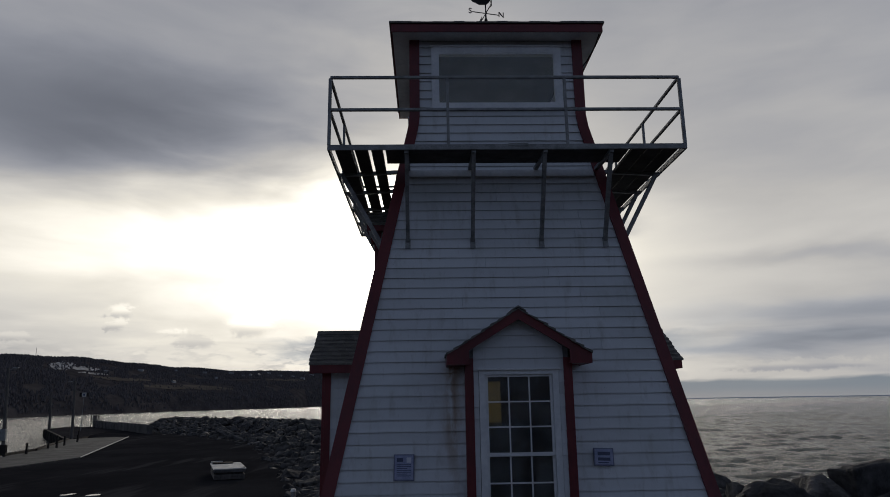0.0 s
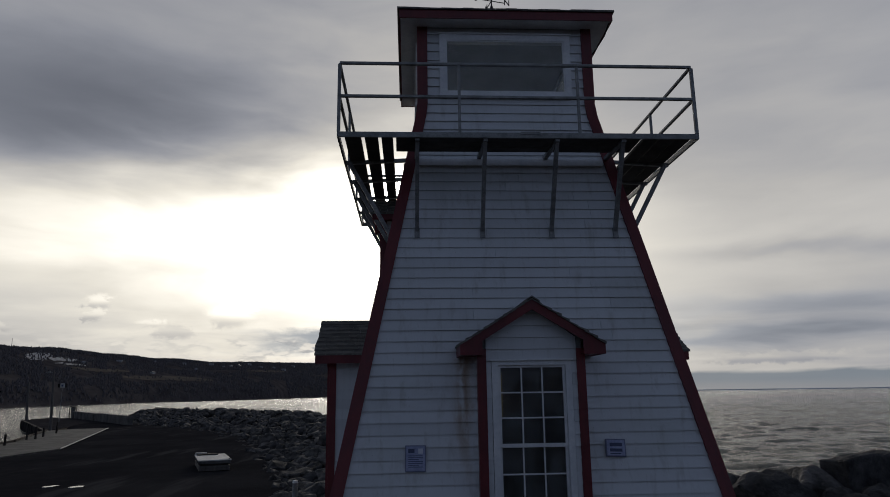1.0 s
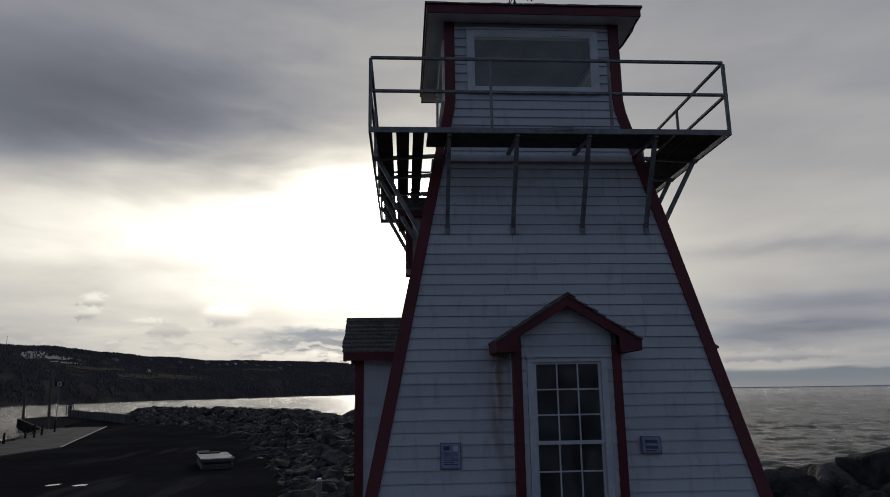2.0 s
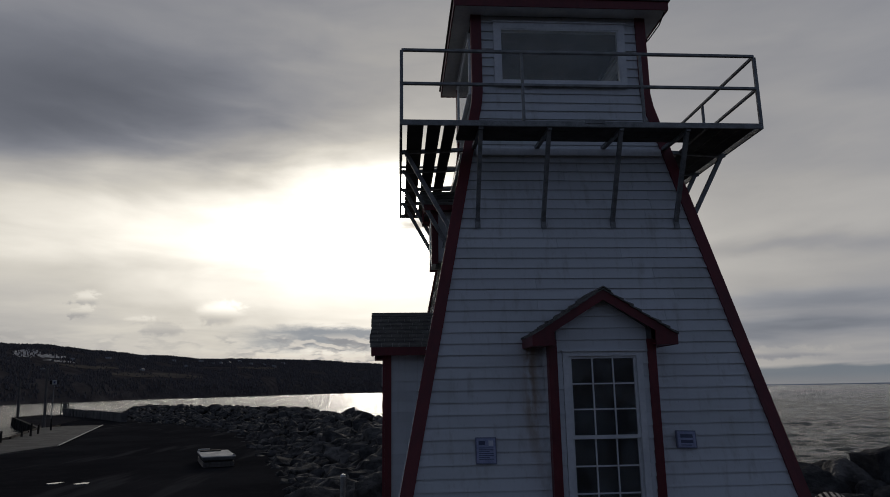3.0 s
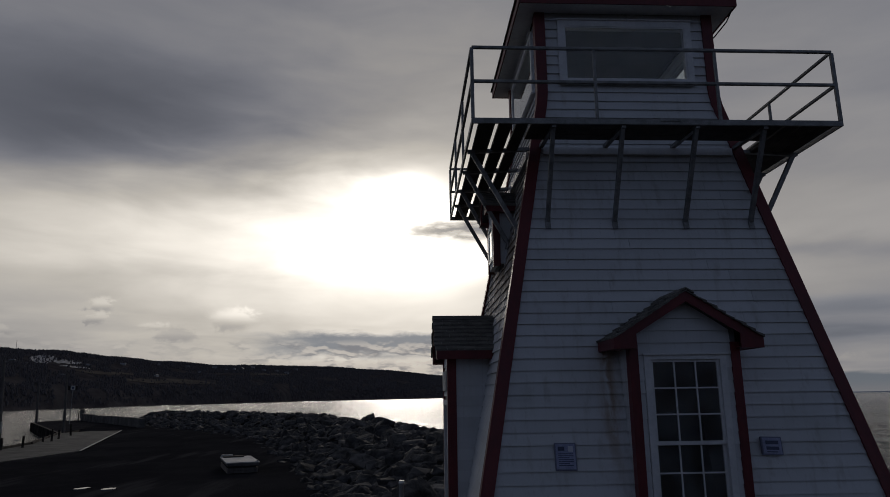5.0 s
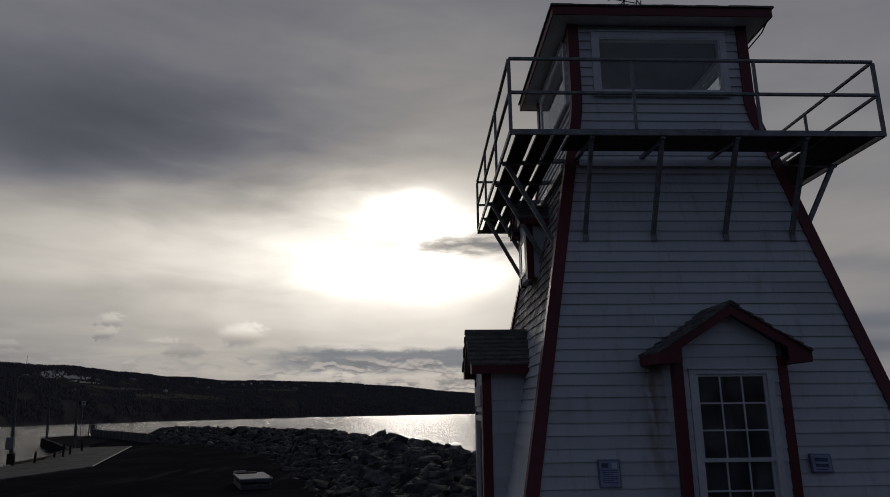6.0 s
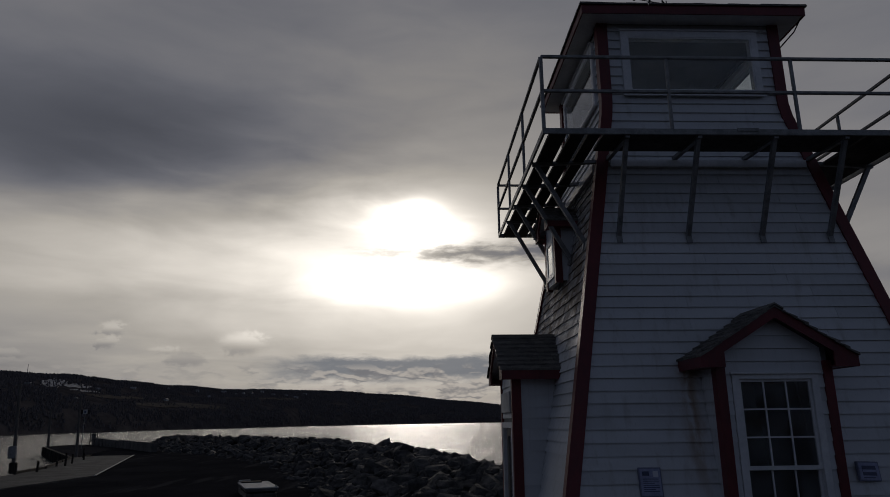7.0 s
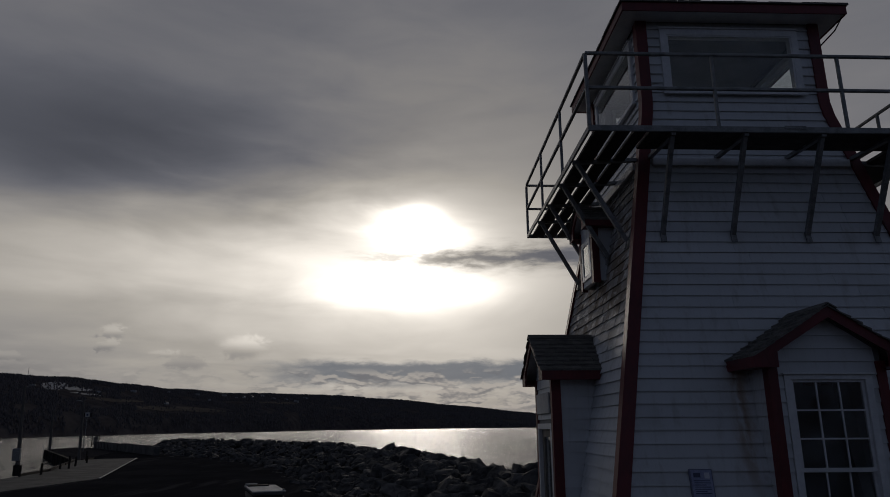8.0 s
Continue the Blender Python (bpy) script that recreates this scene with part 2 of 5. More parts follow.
def blind():
    """A thin yellowed window blind that lets light through."""
    mat, k, b = material("yellowed_window_blind")
    p = coords(k)
    col = k.mix(k.noise(k.scaled(p, (30, 30, 4)), 1.0, 3), (0.32, 0.28, 0.17), (0.44, 0.39, 0.25))
    k.put(b.inputs["Base Color"], col)
    b.inputs["Roughness"].default_value = 0.9
    tr = k.node("ShaderNodeBsdfTranslucent")
    k.put(tr.inputs[0], col)
    mx = k.node("ShaderNodeMixShader")
    k.put(mx.inputs[0], 0.6)
    k.put(mx.inputs[1], b.outputs[0])
    k.put(mx.inputs[2], tr.outputs[0])
    for n in k.t.nodes:
        if n.type == "OUTPUT_MATERIAL":
            k.put(n.inputs[0], mx.outputs[0])
    return mat


def rock_paint():
    mat, k, b = material("quarry_rock")
    p = k.node("ShaderNodeTexCoord").outputs["Object"]
    n1 = k.noise(p, 1.6, 6, 0.65, 0.4)
    n2 = k.noise(p, 9.0, 5, 0.65)
    col = k.mix(k.span(n1, 0.3, 0.7), (0.048, 0.047, 0.046), (0.178, 0.173, 0.168))
    col = k.mix(k.mul(k.span(n2, 0.58, 0.7), 0.5), col, (0.16, 0.152, 0.142))
    r = k.node("ShaderNodeObjectInfo").outputs["Random"]
    isl = k.node("ShaderNodeNewGeometry").outputs["Random Per Island"]
    col = k.mix(1.0, col, k.ramp(k.m("FRACT", k.add(r, isl)), [(0.0, (0.5, 0.5, 0.52)), (0.8, (0.95, 0.93, 0.90)), (1.0, (1.25, 1.2, 1.15))]), "MULTIPLY")
    k.put(b.inputs["Base Color"], col)
    b.inputs["Roughness"].default_value = 0.85
    b.inputs["Specular IOR Level"].default_value = 0.08
    bump(k, b, k.add(n1, k.mul(n2, 0.5)), 0.7, 0.14)
    return mat


def ground_paint():
    """Dark compacted gravel and worn asphalt, paler and damp in patches."""
    mat, k, b = material("dark_gravel_asphalt")
    p = coords(k)
    n1 = k.noise(p, 0.12, 6, 0.6)
    n2 = k.noise(p, 1.1, 6, 0.65)
    n3 = k.noise(p, 14.0, 4, 0.7)
    tracks = k.noise(k.scaled(p, (0.5, 0.06, 1)), 1.0, 4)
    col = k.mix(k.span(n1, 0.35, 0.65), (0.024, 0.0235, 0.026), (0.036, 0.0355, 0.038))
    col = k.mix(k.mul(k.span(n2, 0.5, 0.72), 0.6), col, (0.037, 0.037, 0.039))
    col = k.mix(k.mul(k.span(tracks, 0.55, 0.70), 0.6), col, (0.075, 0.073, 0.074))
    col = k.mix(k.mul(k.span(n3, 0.55, 0.75), 0.4), col, (0.060, 0.058, 0.059))
    # pale gravel and dead grass on the unseen mound, added to bounce light upward
    edge = k.add(k.xyz(p)[2], k.mul(k.sub(n2, 0.5), 0.9))
    bounce_gravel = k.mix(k.span(n2, 0.35, 0.65), (0.065, 0.057, 0.045), (0.125, 0.112, 0.092))
    col = k.mix(k.span(edge, -0.75, -0.35), col, bounce_gravel)
    k.put(b.inputs["Base Color"], col)
    k.put(b.inputs["Roughness"], k.span(n2, 0.25, 0.6, 0.75, 0.95))
    b.inputs["Specular IOR Level"].default_value = 0.0
    bump(k, b, k.add(n3, k.mul(n2, 2.0)), 0.8, 0.06)
    return mat


def sea_paint():
    mat, k, b = material("sea_water")
    p = coords(k)
    swell = k.noise(k.scaled(p, (0.035, 0.09, 1)), 1.0, 3, 0.5, 0.6)
    chop = k.noise(k.scaled(p, (0.45, 1.0, 1)), 1.0, 5, 0.6, 0.4)
    ripple = k.noise(k.scaled(p, (1.1, 2.4, 1)), 1.0, 4, 0.6)
    k.put(b.inputs["Base Color"], k.mix(swell, (0.022, 0.030, 0.034), (0.04, 0.05, 0.053)))
    b.inputs["IOR"].default_value = 1.33
    sx, sy, sz = k.xyz(p)
    lee = k.m("DIVIDE", sx, k.m("MAXIMUM", k.add(sy, 11.0), 1.0))
    open_sea = k.span(lee, 0.12, 0.35, 0.9, 1.7)
    k.put(b.inputs["Roughness"], k.span(lee, 0.12, 0.35, 0.20, 0.14))
    gust = k.span(k.noise(k.scaled(p, (0.10, 0.035, 1)), 1.0, 9, 0.78, 0.3), 0.38, 0.62, 0.25, 1.7)
    open_sea = k.mul(open_sea, gust)
    h = k.add(k.add(k.mul(swell, 0.8), k.mul(chop, 1.1)), k.mul(ripple, 0.9))
    bump(k, b, k.add(k.mul(h, open_sea), k.mul(ripple, 0.34)), 1.0, 0.5)
    return mat


def hill_paint():
    """Bare woods and rough fields on the far side of the bay."""
    mat, k, b = material("wooded_hillside")
    p = coords(k)
    n1 = k.noise(k.scaled(p, (0.004, 0.004, 0.03)), 1.0, 5, 0.6)
    n2 = k.noise(k.scaled(p, (0.03, 0.03, 0.06)), 1.0, 6, 0.7)
    col = k.mix(k.span(n2, 0.35, 0.65), (0.047, 0.043, 0.046), (0.088, 0.080, 0.081))
    col = k.mix(k.mul(k.span(n1, 0.55, 0.66), 0.5), col, (0.092, 0.082, 0.077))
    k.put(b.inputs["Base Color"], col)
    b.inputs["Roughness"].default_value = 1.0
    b.inputs["Specular IOR Level"].default_value = 0.0
    return mat


WHITE = paint_white()
TRIM = plain("white_trim_paint", (0.62, 0.63, 0.64), (0.80, 0.80, 0.80), 3.0, 0.45, relief=0.1, depth=0.002)
RED = plain("dark_red_trim_paint", (0.095, 0.010, 0.014), (0.165, 0.018, 0.022), 2.5, 0.5, stretch=(1, 1, 0.4), relief=0.15, depth=0.003)
SHINGLE = plain("weathered_cedar_shingle", (0.10, 0.095, 0.085), (0.25, 0.235, 0.21), 5.0, 0.85, stretch=(4, 1, 4), relief=0.5, depth=0.006, vary=0.28)
STEEL = plain("weathered_galvanised_steel", (0.17, 0.17, 0.165), (0.33, 0.335, 0.33), 7.0, 0.55, 0.35, relief=0.2, depth=0.002)
PLANK = plain("dark_damp_deck_plank", (0.045, 0.04, 0.036), (0.11, 0.10, 0.09), 2.0, 0.8, stretch=(1, 1, 8), relief=0.4, depth=0.004, vary=0.35, spec=0.2)
IRON = plain("black_wrought_iron", (0.012, 0.012, 0.013), (0.03, 0.03, 0.03), 9.0, 0.5, 0.6, relief=0.2, depth=0.002)
INNER = plain("dim_interior_board", (0.15, 0.15, 0.15), (0.25, 0.25, 0.245), 2.0, 0.8)
CREAM = plain("cream_interior_paint", (0.50, 0.42, 0.24), (0.62, 0.54, 0.33), 2.0, 0.7)
GLASS = glass()
BLIND = blind()
ROCK = rock_paint()
GROUND = ground_paint()
SEA = sea_paint()
HILL = hill_paint()
CONCRETE = plain("pale_worn_concrete", (0.075, 0.072, 0.068), (0.16, 0.155, 0.147), 0.5, 0.9, relief=0.4, depth=0.01, vary=0.2, spec=0.1)
TIMBER = plain("tarred_wharf_timber", (0.025, 0.022, 0.02), (0.07, 0.062, 0.055), 1.2, 0.85, stretch=(1, 1, 0.3), relief=0.5, depth=0.01, vary=0.4, spec=0.05)
DECKING = plain("dark_worn_decking", (0.026, 0.025, 0.028), (0.058, 0.055, 0.056), 0.4, 0.9, relief=0.4, depth=0.01, spec=0.0)
DOOR = plain("weathered_brown_door_paint", (0.10, 0.085, 0.072), (0.20, 0.175, 0.15), 3.0, 0.6, stretch=(1, 1, 0.3), relief=0.2, depth=0.003)
POLE = plain("grey_utility_pole_wood", (0.07, 0.062, 0.054), (0.15, 0.135, 0.12), 2.0, 0.85, stretch=(3, 3, 0.3), relief=0.4, depth=0.01)
SLAB = plain("pale_concrete_panel", (0.42, 0.41, 0.39), (0.62, 0.61, 0.58), 1.5, 0.8, relief=0.3, depth=0.004)
SNOW = plain("old_snow", (0.06, 0.055, 0.055), (0.42, 0.44, 0.47), 0.14, 0.8)
FIELD = plain("dead_grass_field", (0.085, 0.075, 0.068), (0.16, 0.14, 0.118), 0.03, 0.95, spec=0.0)
PUDDLE = plain("standing_water", (0.02, 0.02, 0.02), (0.03, 0.03, 0.03), 1.0, 0.12, relief=0.02, depth=0.001)
PLAQUE = plain("faded_blue_sign_print", (0.20, 0.23, 0.38), (0.36, 0.39, 0.55), 6.0, 0.35)
PLAQUE_FRAME = plain("grey_blue_sign_frame", (0.12, 0.13, 0.20), (0.20, 0.21, 0.30), 6.0, 0.4)
INK = plain("dark_blue_sign_ink", (0.03, 0.04, 0.09), (0.06, 0.07, 0.14), 8.0, 0.4)
PALE_INK = plain("pale_sign_ink", (0.55, 0.56, 0.62), (0.66, 0.67, 0.72), 8.0, 0.4)
SPRUCE = plain("far_spruce_needles", (0.084, 0.077, 0.080), (0.136, 0.124, 0.124), 0.05, 0.95, spec=0.0)
# pale blue base colour stands for the aerial haze over the coast
COAST = plain("haze_painted_coast", (0.36, 0.41, 0.48), (0.44, 0.49, 0.56), 0.004, 0.95, spec=0.0)
LATH = plain("bleached_wooden_lath", (0.30, 0.28, 0.25), (0.48, 0.46, 0.42), 6.0, 0.8, stretch=(4, 0.5, 4), relief=0.4, depth=0.003, vary=0.25)
HOUSE_WALL = plain("far_house_wall", (0.26, 0.26, 0.26), (0.50, 0.50, 0.50), 0.3, 0.8)
HOUSE_ROOF = plain("far_house_roof", (0.06, 0.06, 0.065), (0.16, 0.165, 0.175), 0.1, 0.7)


# ---------------------------------------------------------------- mesh helpers
def link(name, bm, mat, parent=None, label="", smooth=False):
    me = bpy.data.meshes.new(name)
    bmesh.ops.recalc_face_normals(bm, faces=bm.faces)
    if smooth:
        for f in bm.faces:
            f.smooth = True
    bm.to_mesh(me)
    bm.free()
    for one in (mat if isinstance(mat, (list, tuple)) else (mat,)):
        me.materials.append(one)
    ob = new(name, me)
    if parent is not None:
        ob.parent = parent
    if label:
        ob["label"] = label
    return ob


def part(name, bm, mat, parent, label="", smooth=False):
    return link(name, bm, mat, parent, label, smooth)


def hexa(bm, lo, hi):
    """A solid between four lower and four upper corners, both in the same turning order."""
    v = [bm.verts.new(p) for p in (*lo, *hi)]
    bm.faces.new((v[3], v[2], v[1], v[0]))
    bm.faces.new((v[4], v[5], v[6], v[7]))
    for i in range(4):
        j = (i + 1) % 4
        bm.faces.new((v[i], v[j], v[4 + j], v[4 + i]))
    return bm


def box(x0, x1, y0, y1, z0, z1, bm=None, soft=0.0):
    bm = bm or bmesh.new()
    hexa(bm, [(x0, y0, z0), (x1, y0, z0), (x1, y1, z0), (x0, y1, z0)], [(x0, y0, z1), (x1, y0, z1), (x1, y1, z1), (x0, y1, z1)])
    if soft:
        bmesh.ops.bevel(bm, geom=bm.edges[:], offset=soft, segments=1, affect="EDGES")
    return bm


def beam(a, b, w, h, bm=None, up=(0, 0, 1), soft=0.0):
    """A bar of section w x h from a to b."""
    bm = bm or bmesh.new()
    a, b = Vector(a), Vector(b)
    d = (b - a).normalized()
    s = d.cross(Vector(up))
    if s.length < 1e-4:
        s = d.cross(Vector((1, 0, 0)))
    s.normalize()
    u = s.cross(d).normalized()
    ring = [(-s * w - u * h) / 2, (s * w - u * h) / 2, (s * w + u * h) / 2, (-s * w + u * h) / 2]
    hexa(bm, [a + r for r in ring], [b + r for r in ring])
    if soft:
        bmesh.ops.bevel(bm, geom=bm.edges[:], offset=soft, segments=1, affect="EDGES")
    return bm


def rod(a, b, r0, r1=None, sides=10, bm=None):
    bm = bm or bmesh.new()
    r1 = r0 if r1 is None else r1
    a, b = Vector(a), Vector(b)
    d = (b - a).normalized()
    s = d.orthogonal().normalized()
    u = d.cross(s)
    rings = []
    for p, r in ((a, r0), (b, r1)):
        rings.append([bm.verts.new(p + (s * math.cos(2 * math.pi * i / sides) + u * math.sin(2 * math.pi * i / sides)) * r) for i in range(sides)])
    for i in range(sides):
        j = (i + 1) % sides
        bm.faces.new((rings[0][i], rings[0][j], rings[1][j], rings[1][i]))
    bm.faces.new(rings[0][::-1])
    bm.faces.new(rings[1])
    return bm


def prism(outline, y0, y1, bm=None):
    """An outline in x, z pushed from y0 to y1."""
    bm = bm or bmesh.new()
    a = [bm.verts.new((x, y0, z)) for x, z in outline]
    b = [bm.verts.new((x, y1, z)) for x, z in outline]
    n = len(outline)
    bm.faces.new(a)
    bm.faces.new(b[::-1])
    for i in range(n):
        j = (i + 1) % n
        bm.faces.new((a[j], a[i], b[i], b[j]))
    return bm


def empty(name, place=(0, 0, 0)):
    ob = new(name)
    ob.empty_display_size = 0.3
    ob.location = place
    return ob


def turned(bm, deg):
    """Turn a mesh about the tower's axis: 0 front, -90 left, 90 right, 180 back."""
    bmesh.ops.rotate(bm, verts=bm.verts, cent=(0, 0, 0), matrix=Matrix.Rotation(radians(deg), 3, "Z"))
    return bm


# ---------------------------------------------------------------- ground, sea, far shore
SEA_Z, LOT_Z = -4.5, -2.5
CREST = [(6.0, 10.0), (3.0, 20.0), (-0.3, 29.0), (-3.0, 41.0), (-8.0, 64.0), (-19.0, 98.0), (-36.0, 124.0), (-50.0, 139.0), (-63.0, 153.0)]
FOOT = [(-5.5, 10.0), (-7.5, 20.0), (-10.0, 30.5), (-13.5, 42.0), (-19.5, 62.0), (-31.0, 86.0), (-47.5, 108.5), (-54.5, 121.0), (-66.5, 139.5)]
LAND = [(-41.0, -60.0), (-41.0, 61.0), (-43.0, 70.0), (-52.5, 98.0), (-89.0, 157.0), (-90.0, 170.0), (-78.0, 170.0), (-64.0, 156.0), (-52.0, 143.0), (-36.0, 126.0), (-19.0, 100.0), (-7.0, 64.0), (-2.0, 41.0), (1.0, 29.0), (6.0, 16.0), (11.0, 7.0), (12.5, -10.0), (14.0, -60.0)]


def inside(x, y, poly):
    c = False
    for (ax, ay), (bx, by) in zip(poly, poly[1:] + poly[:1]):
        if (ay > y) != (by > y) and x < (bx - ax) * (y - ay) / (by - ay) + ax:
            c = not c
    return c


def edge_distance(x, y, line):
    best = 1e9
    for (ax, ay), (bx, by) in zip(line, line[1:]):
        dx, dy = bx - ax, by - ay
        s = max(0.0, min(1.0, ((x - ax) * dx + (y - ay) * dy) / (dx * dx + dy * dy)))
        best = min(best, math.hypot(x - ax - s * dx, y - ay - s * dy))
    return best


def smooth01(v):
    v = max(0.0, min(1.0, v))
    return v * v * (3 - 2 * v)


def ground_height(x, y):
    """Plateau of the tower at 0, the lot at -2.5, and the sea bed."""
    mound = max(abs(x + 0.2) - 4.2, y - 4.2, 0.0) if y > -4 else max(abs(x + 0.5) - 5.6, 0.0)
    z = LOT_Z * smooth01(mound / 4.5)
    if x > 0:
        z = max(z, -1.6)
    z += 0.05 * noise.noise((x * 0.3, y * 0.3, 0))
    if not inside(x, y, LAND):
        z = min(z, LOT_Z) - min(6.0, edge_distance(x, y, LAND + LAND[:1]) * 0.8)
    return z


def build_ground():
    xs = [-5000, -2000, -600] + [-140 + 2 * i for i in range(55)] + [-30 + 0.75 * i for i in range(64)] + [18 + 3 * i for i in range(12)] + [600, 2000, 5000]
    ys = [-5000, -2000, -600] + [-60 + 3 * i for i in range(16)] + [-12 + 0.75 * i for i in range(64)] + [36 + 2 * i for i in range(80)] + [600, 2000, 5000]
    bm = bmesh.new()
    rows = [[bm.verts.new((x, y, ground_height(x, y) if abs(x) < 500 and abs(y) < 500 else -9.0)) for x in xs] for y in ys]
    for r0, r1 in zip(rows, rows[1:]):
        for i in range(len(xs) - 1):
            bm.faces.new((r0[i], r0[i + 1], r1[i + 1], r1[i]))
    ob = link("ground", bm, GROUND, smooth=True)
    tagged(ob, "dark compacted gravel and asphalt ground by the harbour", "ground", kind="structure")


def wave(x, y, gap):
    """Height of the chop; waves shorter than the mesh can show fade out."""
    h = 0.0
    for length, tall, seed, far in ((34.0, 0.26, 2.0, 2.2), (16.0, 0.17, 0.0, 0.9), (7.0, 0.26, 7.3, 1.3), (3.2, 0.22, 3.1, 0.1), (1.7, 0.18, 5.7, 0.05)):
        keep = smooth01((length - gap * 0.6) / length) * (0.25 + 0.75 * smooth01(gap / far))
        if keep > 0:
            n = noise.noise((x / length * 0.75 + seed, y / length * 1.7, seed))
            h += tall * keep * (1.5 * n + 0.5 * (0.5 - abs(n)))
    return h * (0.50 + 0.52 * smooth01((x / max(y + 11.0, 1.0) - 0.12) / 0.23))


def build_sea():
    bm = bmesh.new()
    cx, cy = -2.0, -11.0
    azs = [-180 + 6 * i for i in range(22)] + [-50 + 0.22 * i for i in range(455)] + [54 + 6 * i for i in range(21)]
    radii = [18 * 1.0075 ** i for i in range(540)]
    radii = [r for r in radii if r < 900] + [1200, 1700, 2500, 3500, 4900]
    hub = bm.verts.new((cx, cy, SEA_Z))
    prev = None
    for n, r in enumerate(radii):
        gap = r * 0.0075
        ring = []
        for a in azs:
            x, y = cx + r * math.sin(radians(a)), cy + r * math.cos(radians(a))
            ring.append(bm.verts.new((x, y, SEA_Z + (wave(x, y, gap) if -50 <= a <= 50.2 and r < 1000 else 0.0))))
        for i in range(len(azs)):
            j = (i + 1) % len(azs)
            if prev is None:
                bm.faces.new((hub, ring[j], ring[i]))
            else:
                bm.faces.new((prev[i], prev[j], ring[j], ring[i]))
        prev = ring
    ob = link("water", bm, SEA, smooth=True)
    tagged(ob, "grey choppy sea water under an overcast sky", "sea", kind="structure")


EYE0 = Vector((-2.7, -11.2, 2.3))
# rows below -80 degrees: unseen hills added to darken the window reflections
SHORE = [(-250, 300), (-180, 240), (-120, 300), (-80, 420), (-45, 470), (-31.4, 600), (-23.8, 785), (-20.6, 930), (-15, 1120), (-11.4, 1300), (-9.4, 1550), (-2.4, 2100), (3, 2800), (9, 3600), (14, 4200), (20, 4500), (75, 4500)]
CREST_EL = [(-250, 2.5), (-200, 6.0), (-150, 6.5), (-110, 5.0), (-80, 4.0), (-45, 3.9), (-31.8, 3.62), (-28.5, 3.5), (-24.8, 3.32), (-20.5, 2.85), (-16.3, 2.6), (-9.4, 2.48), (-7, 2.4), (-2.4, 2.08), (2.3, 1.6), (7, 1.1), (9, 0.88), (13, 0.36), (16.5, -0.05), (18, -0.3), (75, -0.3)]


def lerp(table, a):
    for (a0, v0), (a1, v1) in zip(table, table[1:]):
        if a <= a1:
            return v0 + (v1 - v0) * (a - a0) / (a1 - a0)
    return table[-1][1]


def hill_point(az, s, lift=0.0):
    """A place on the far shore: az in degrees, s from 0 at the water to 1 on the crest."""
    d0 = lerp(SHORE, az)
    d = min(d0 * (1 + 0.55 * s), d0 + 0.9 * s * (4880 - d0))
    top = math.tan(radians(lerp(CREST_EL, az))) * min(d0 * 1.55, d0 + 0.9 * (4880 - d0)) + EYE0.z - SEA_Z
    top *= 1 + 0.035 * noise.noise((az * 0.35, 4.0, 1.0)) + 0.012 * noise.noise((az * 1.6, 7.0, 1.0))
    rise = 0.10 * smooth01(s * 12) + 0.90 * (s ** 0.85 if s < 1 else 1 - (s - 1) * 0.7)
    z = SEA_Z + top * rise * (1 + 0.10 * (1 - min(s, 1)) * noise.noise((az * 0.3, s * 3, 0)))
    if s <= 0:
        z = SEA_Z - 2
    return Vector((EYE0.x + d * math.sin(radians(az)), EYE0.y + d * math.cos(radians(az)), z + lift))


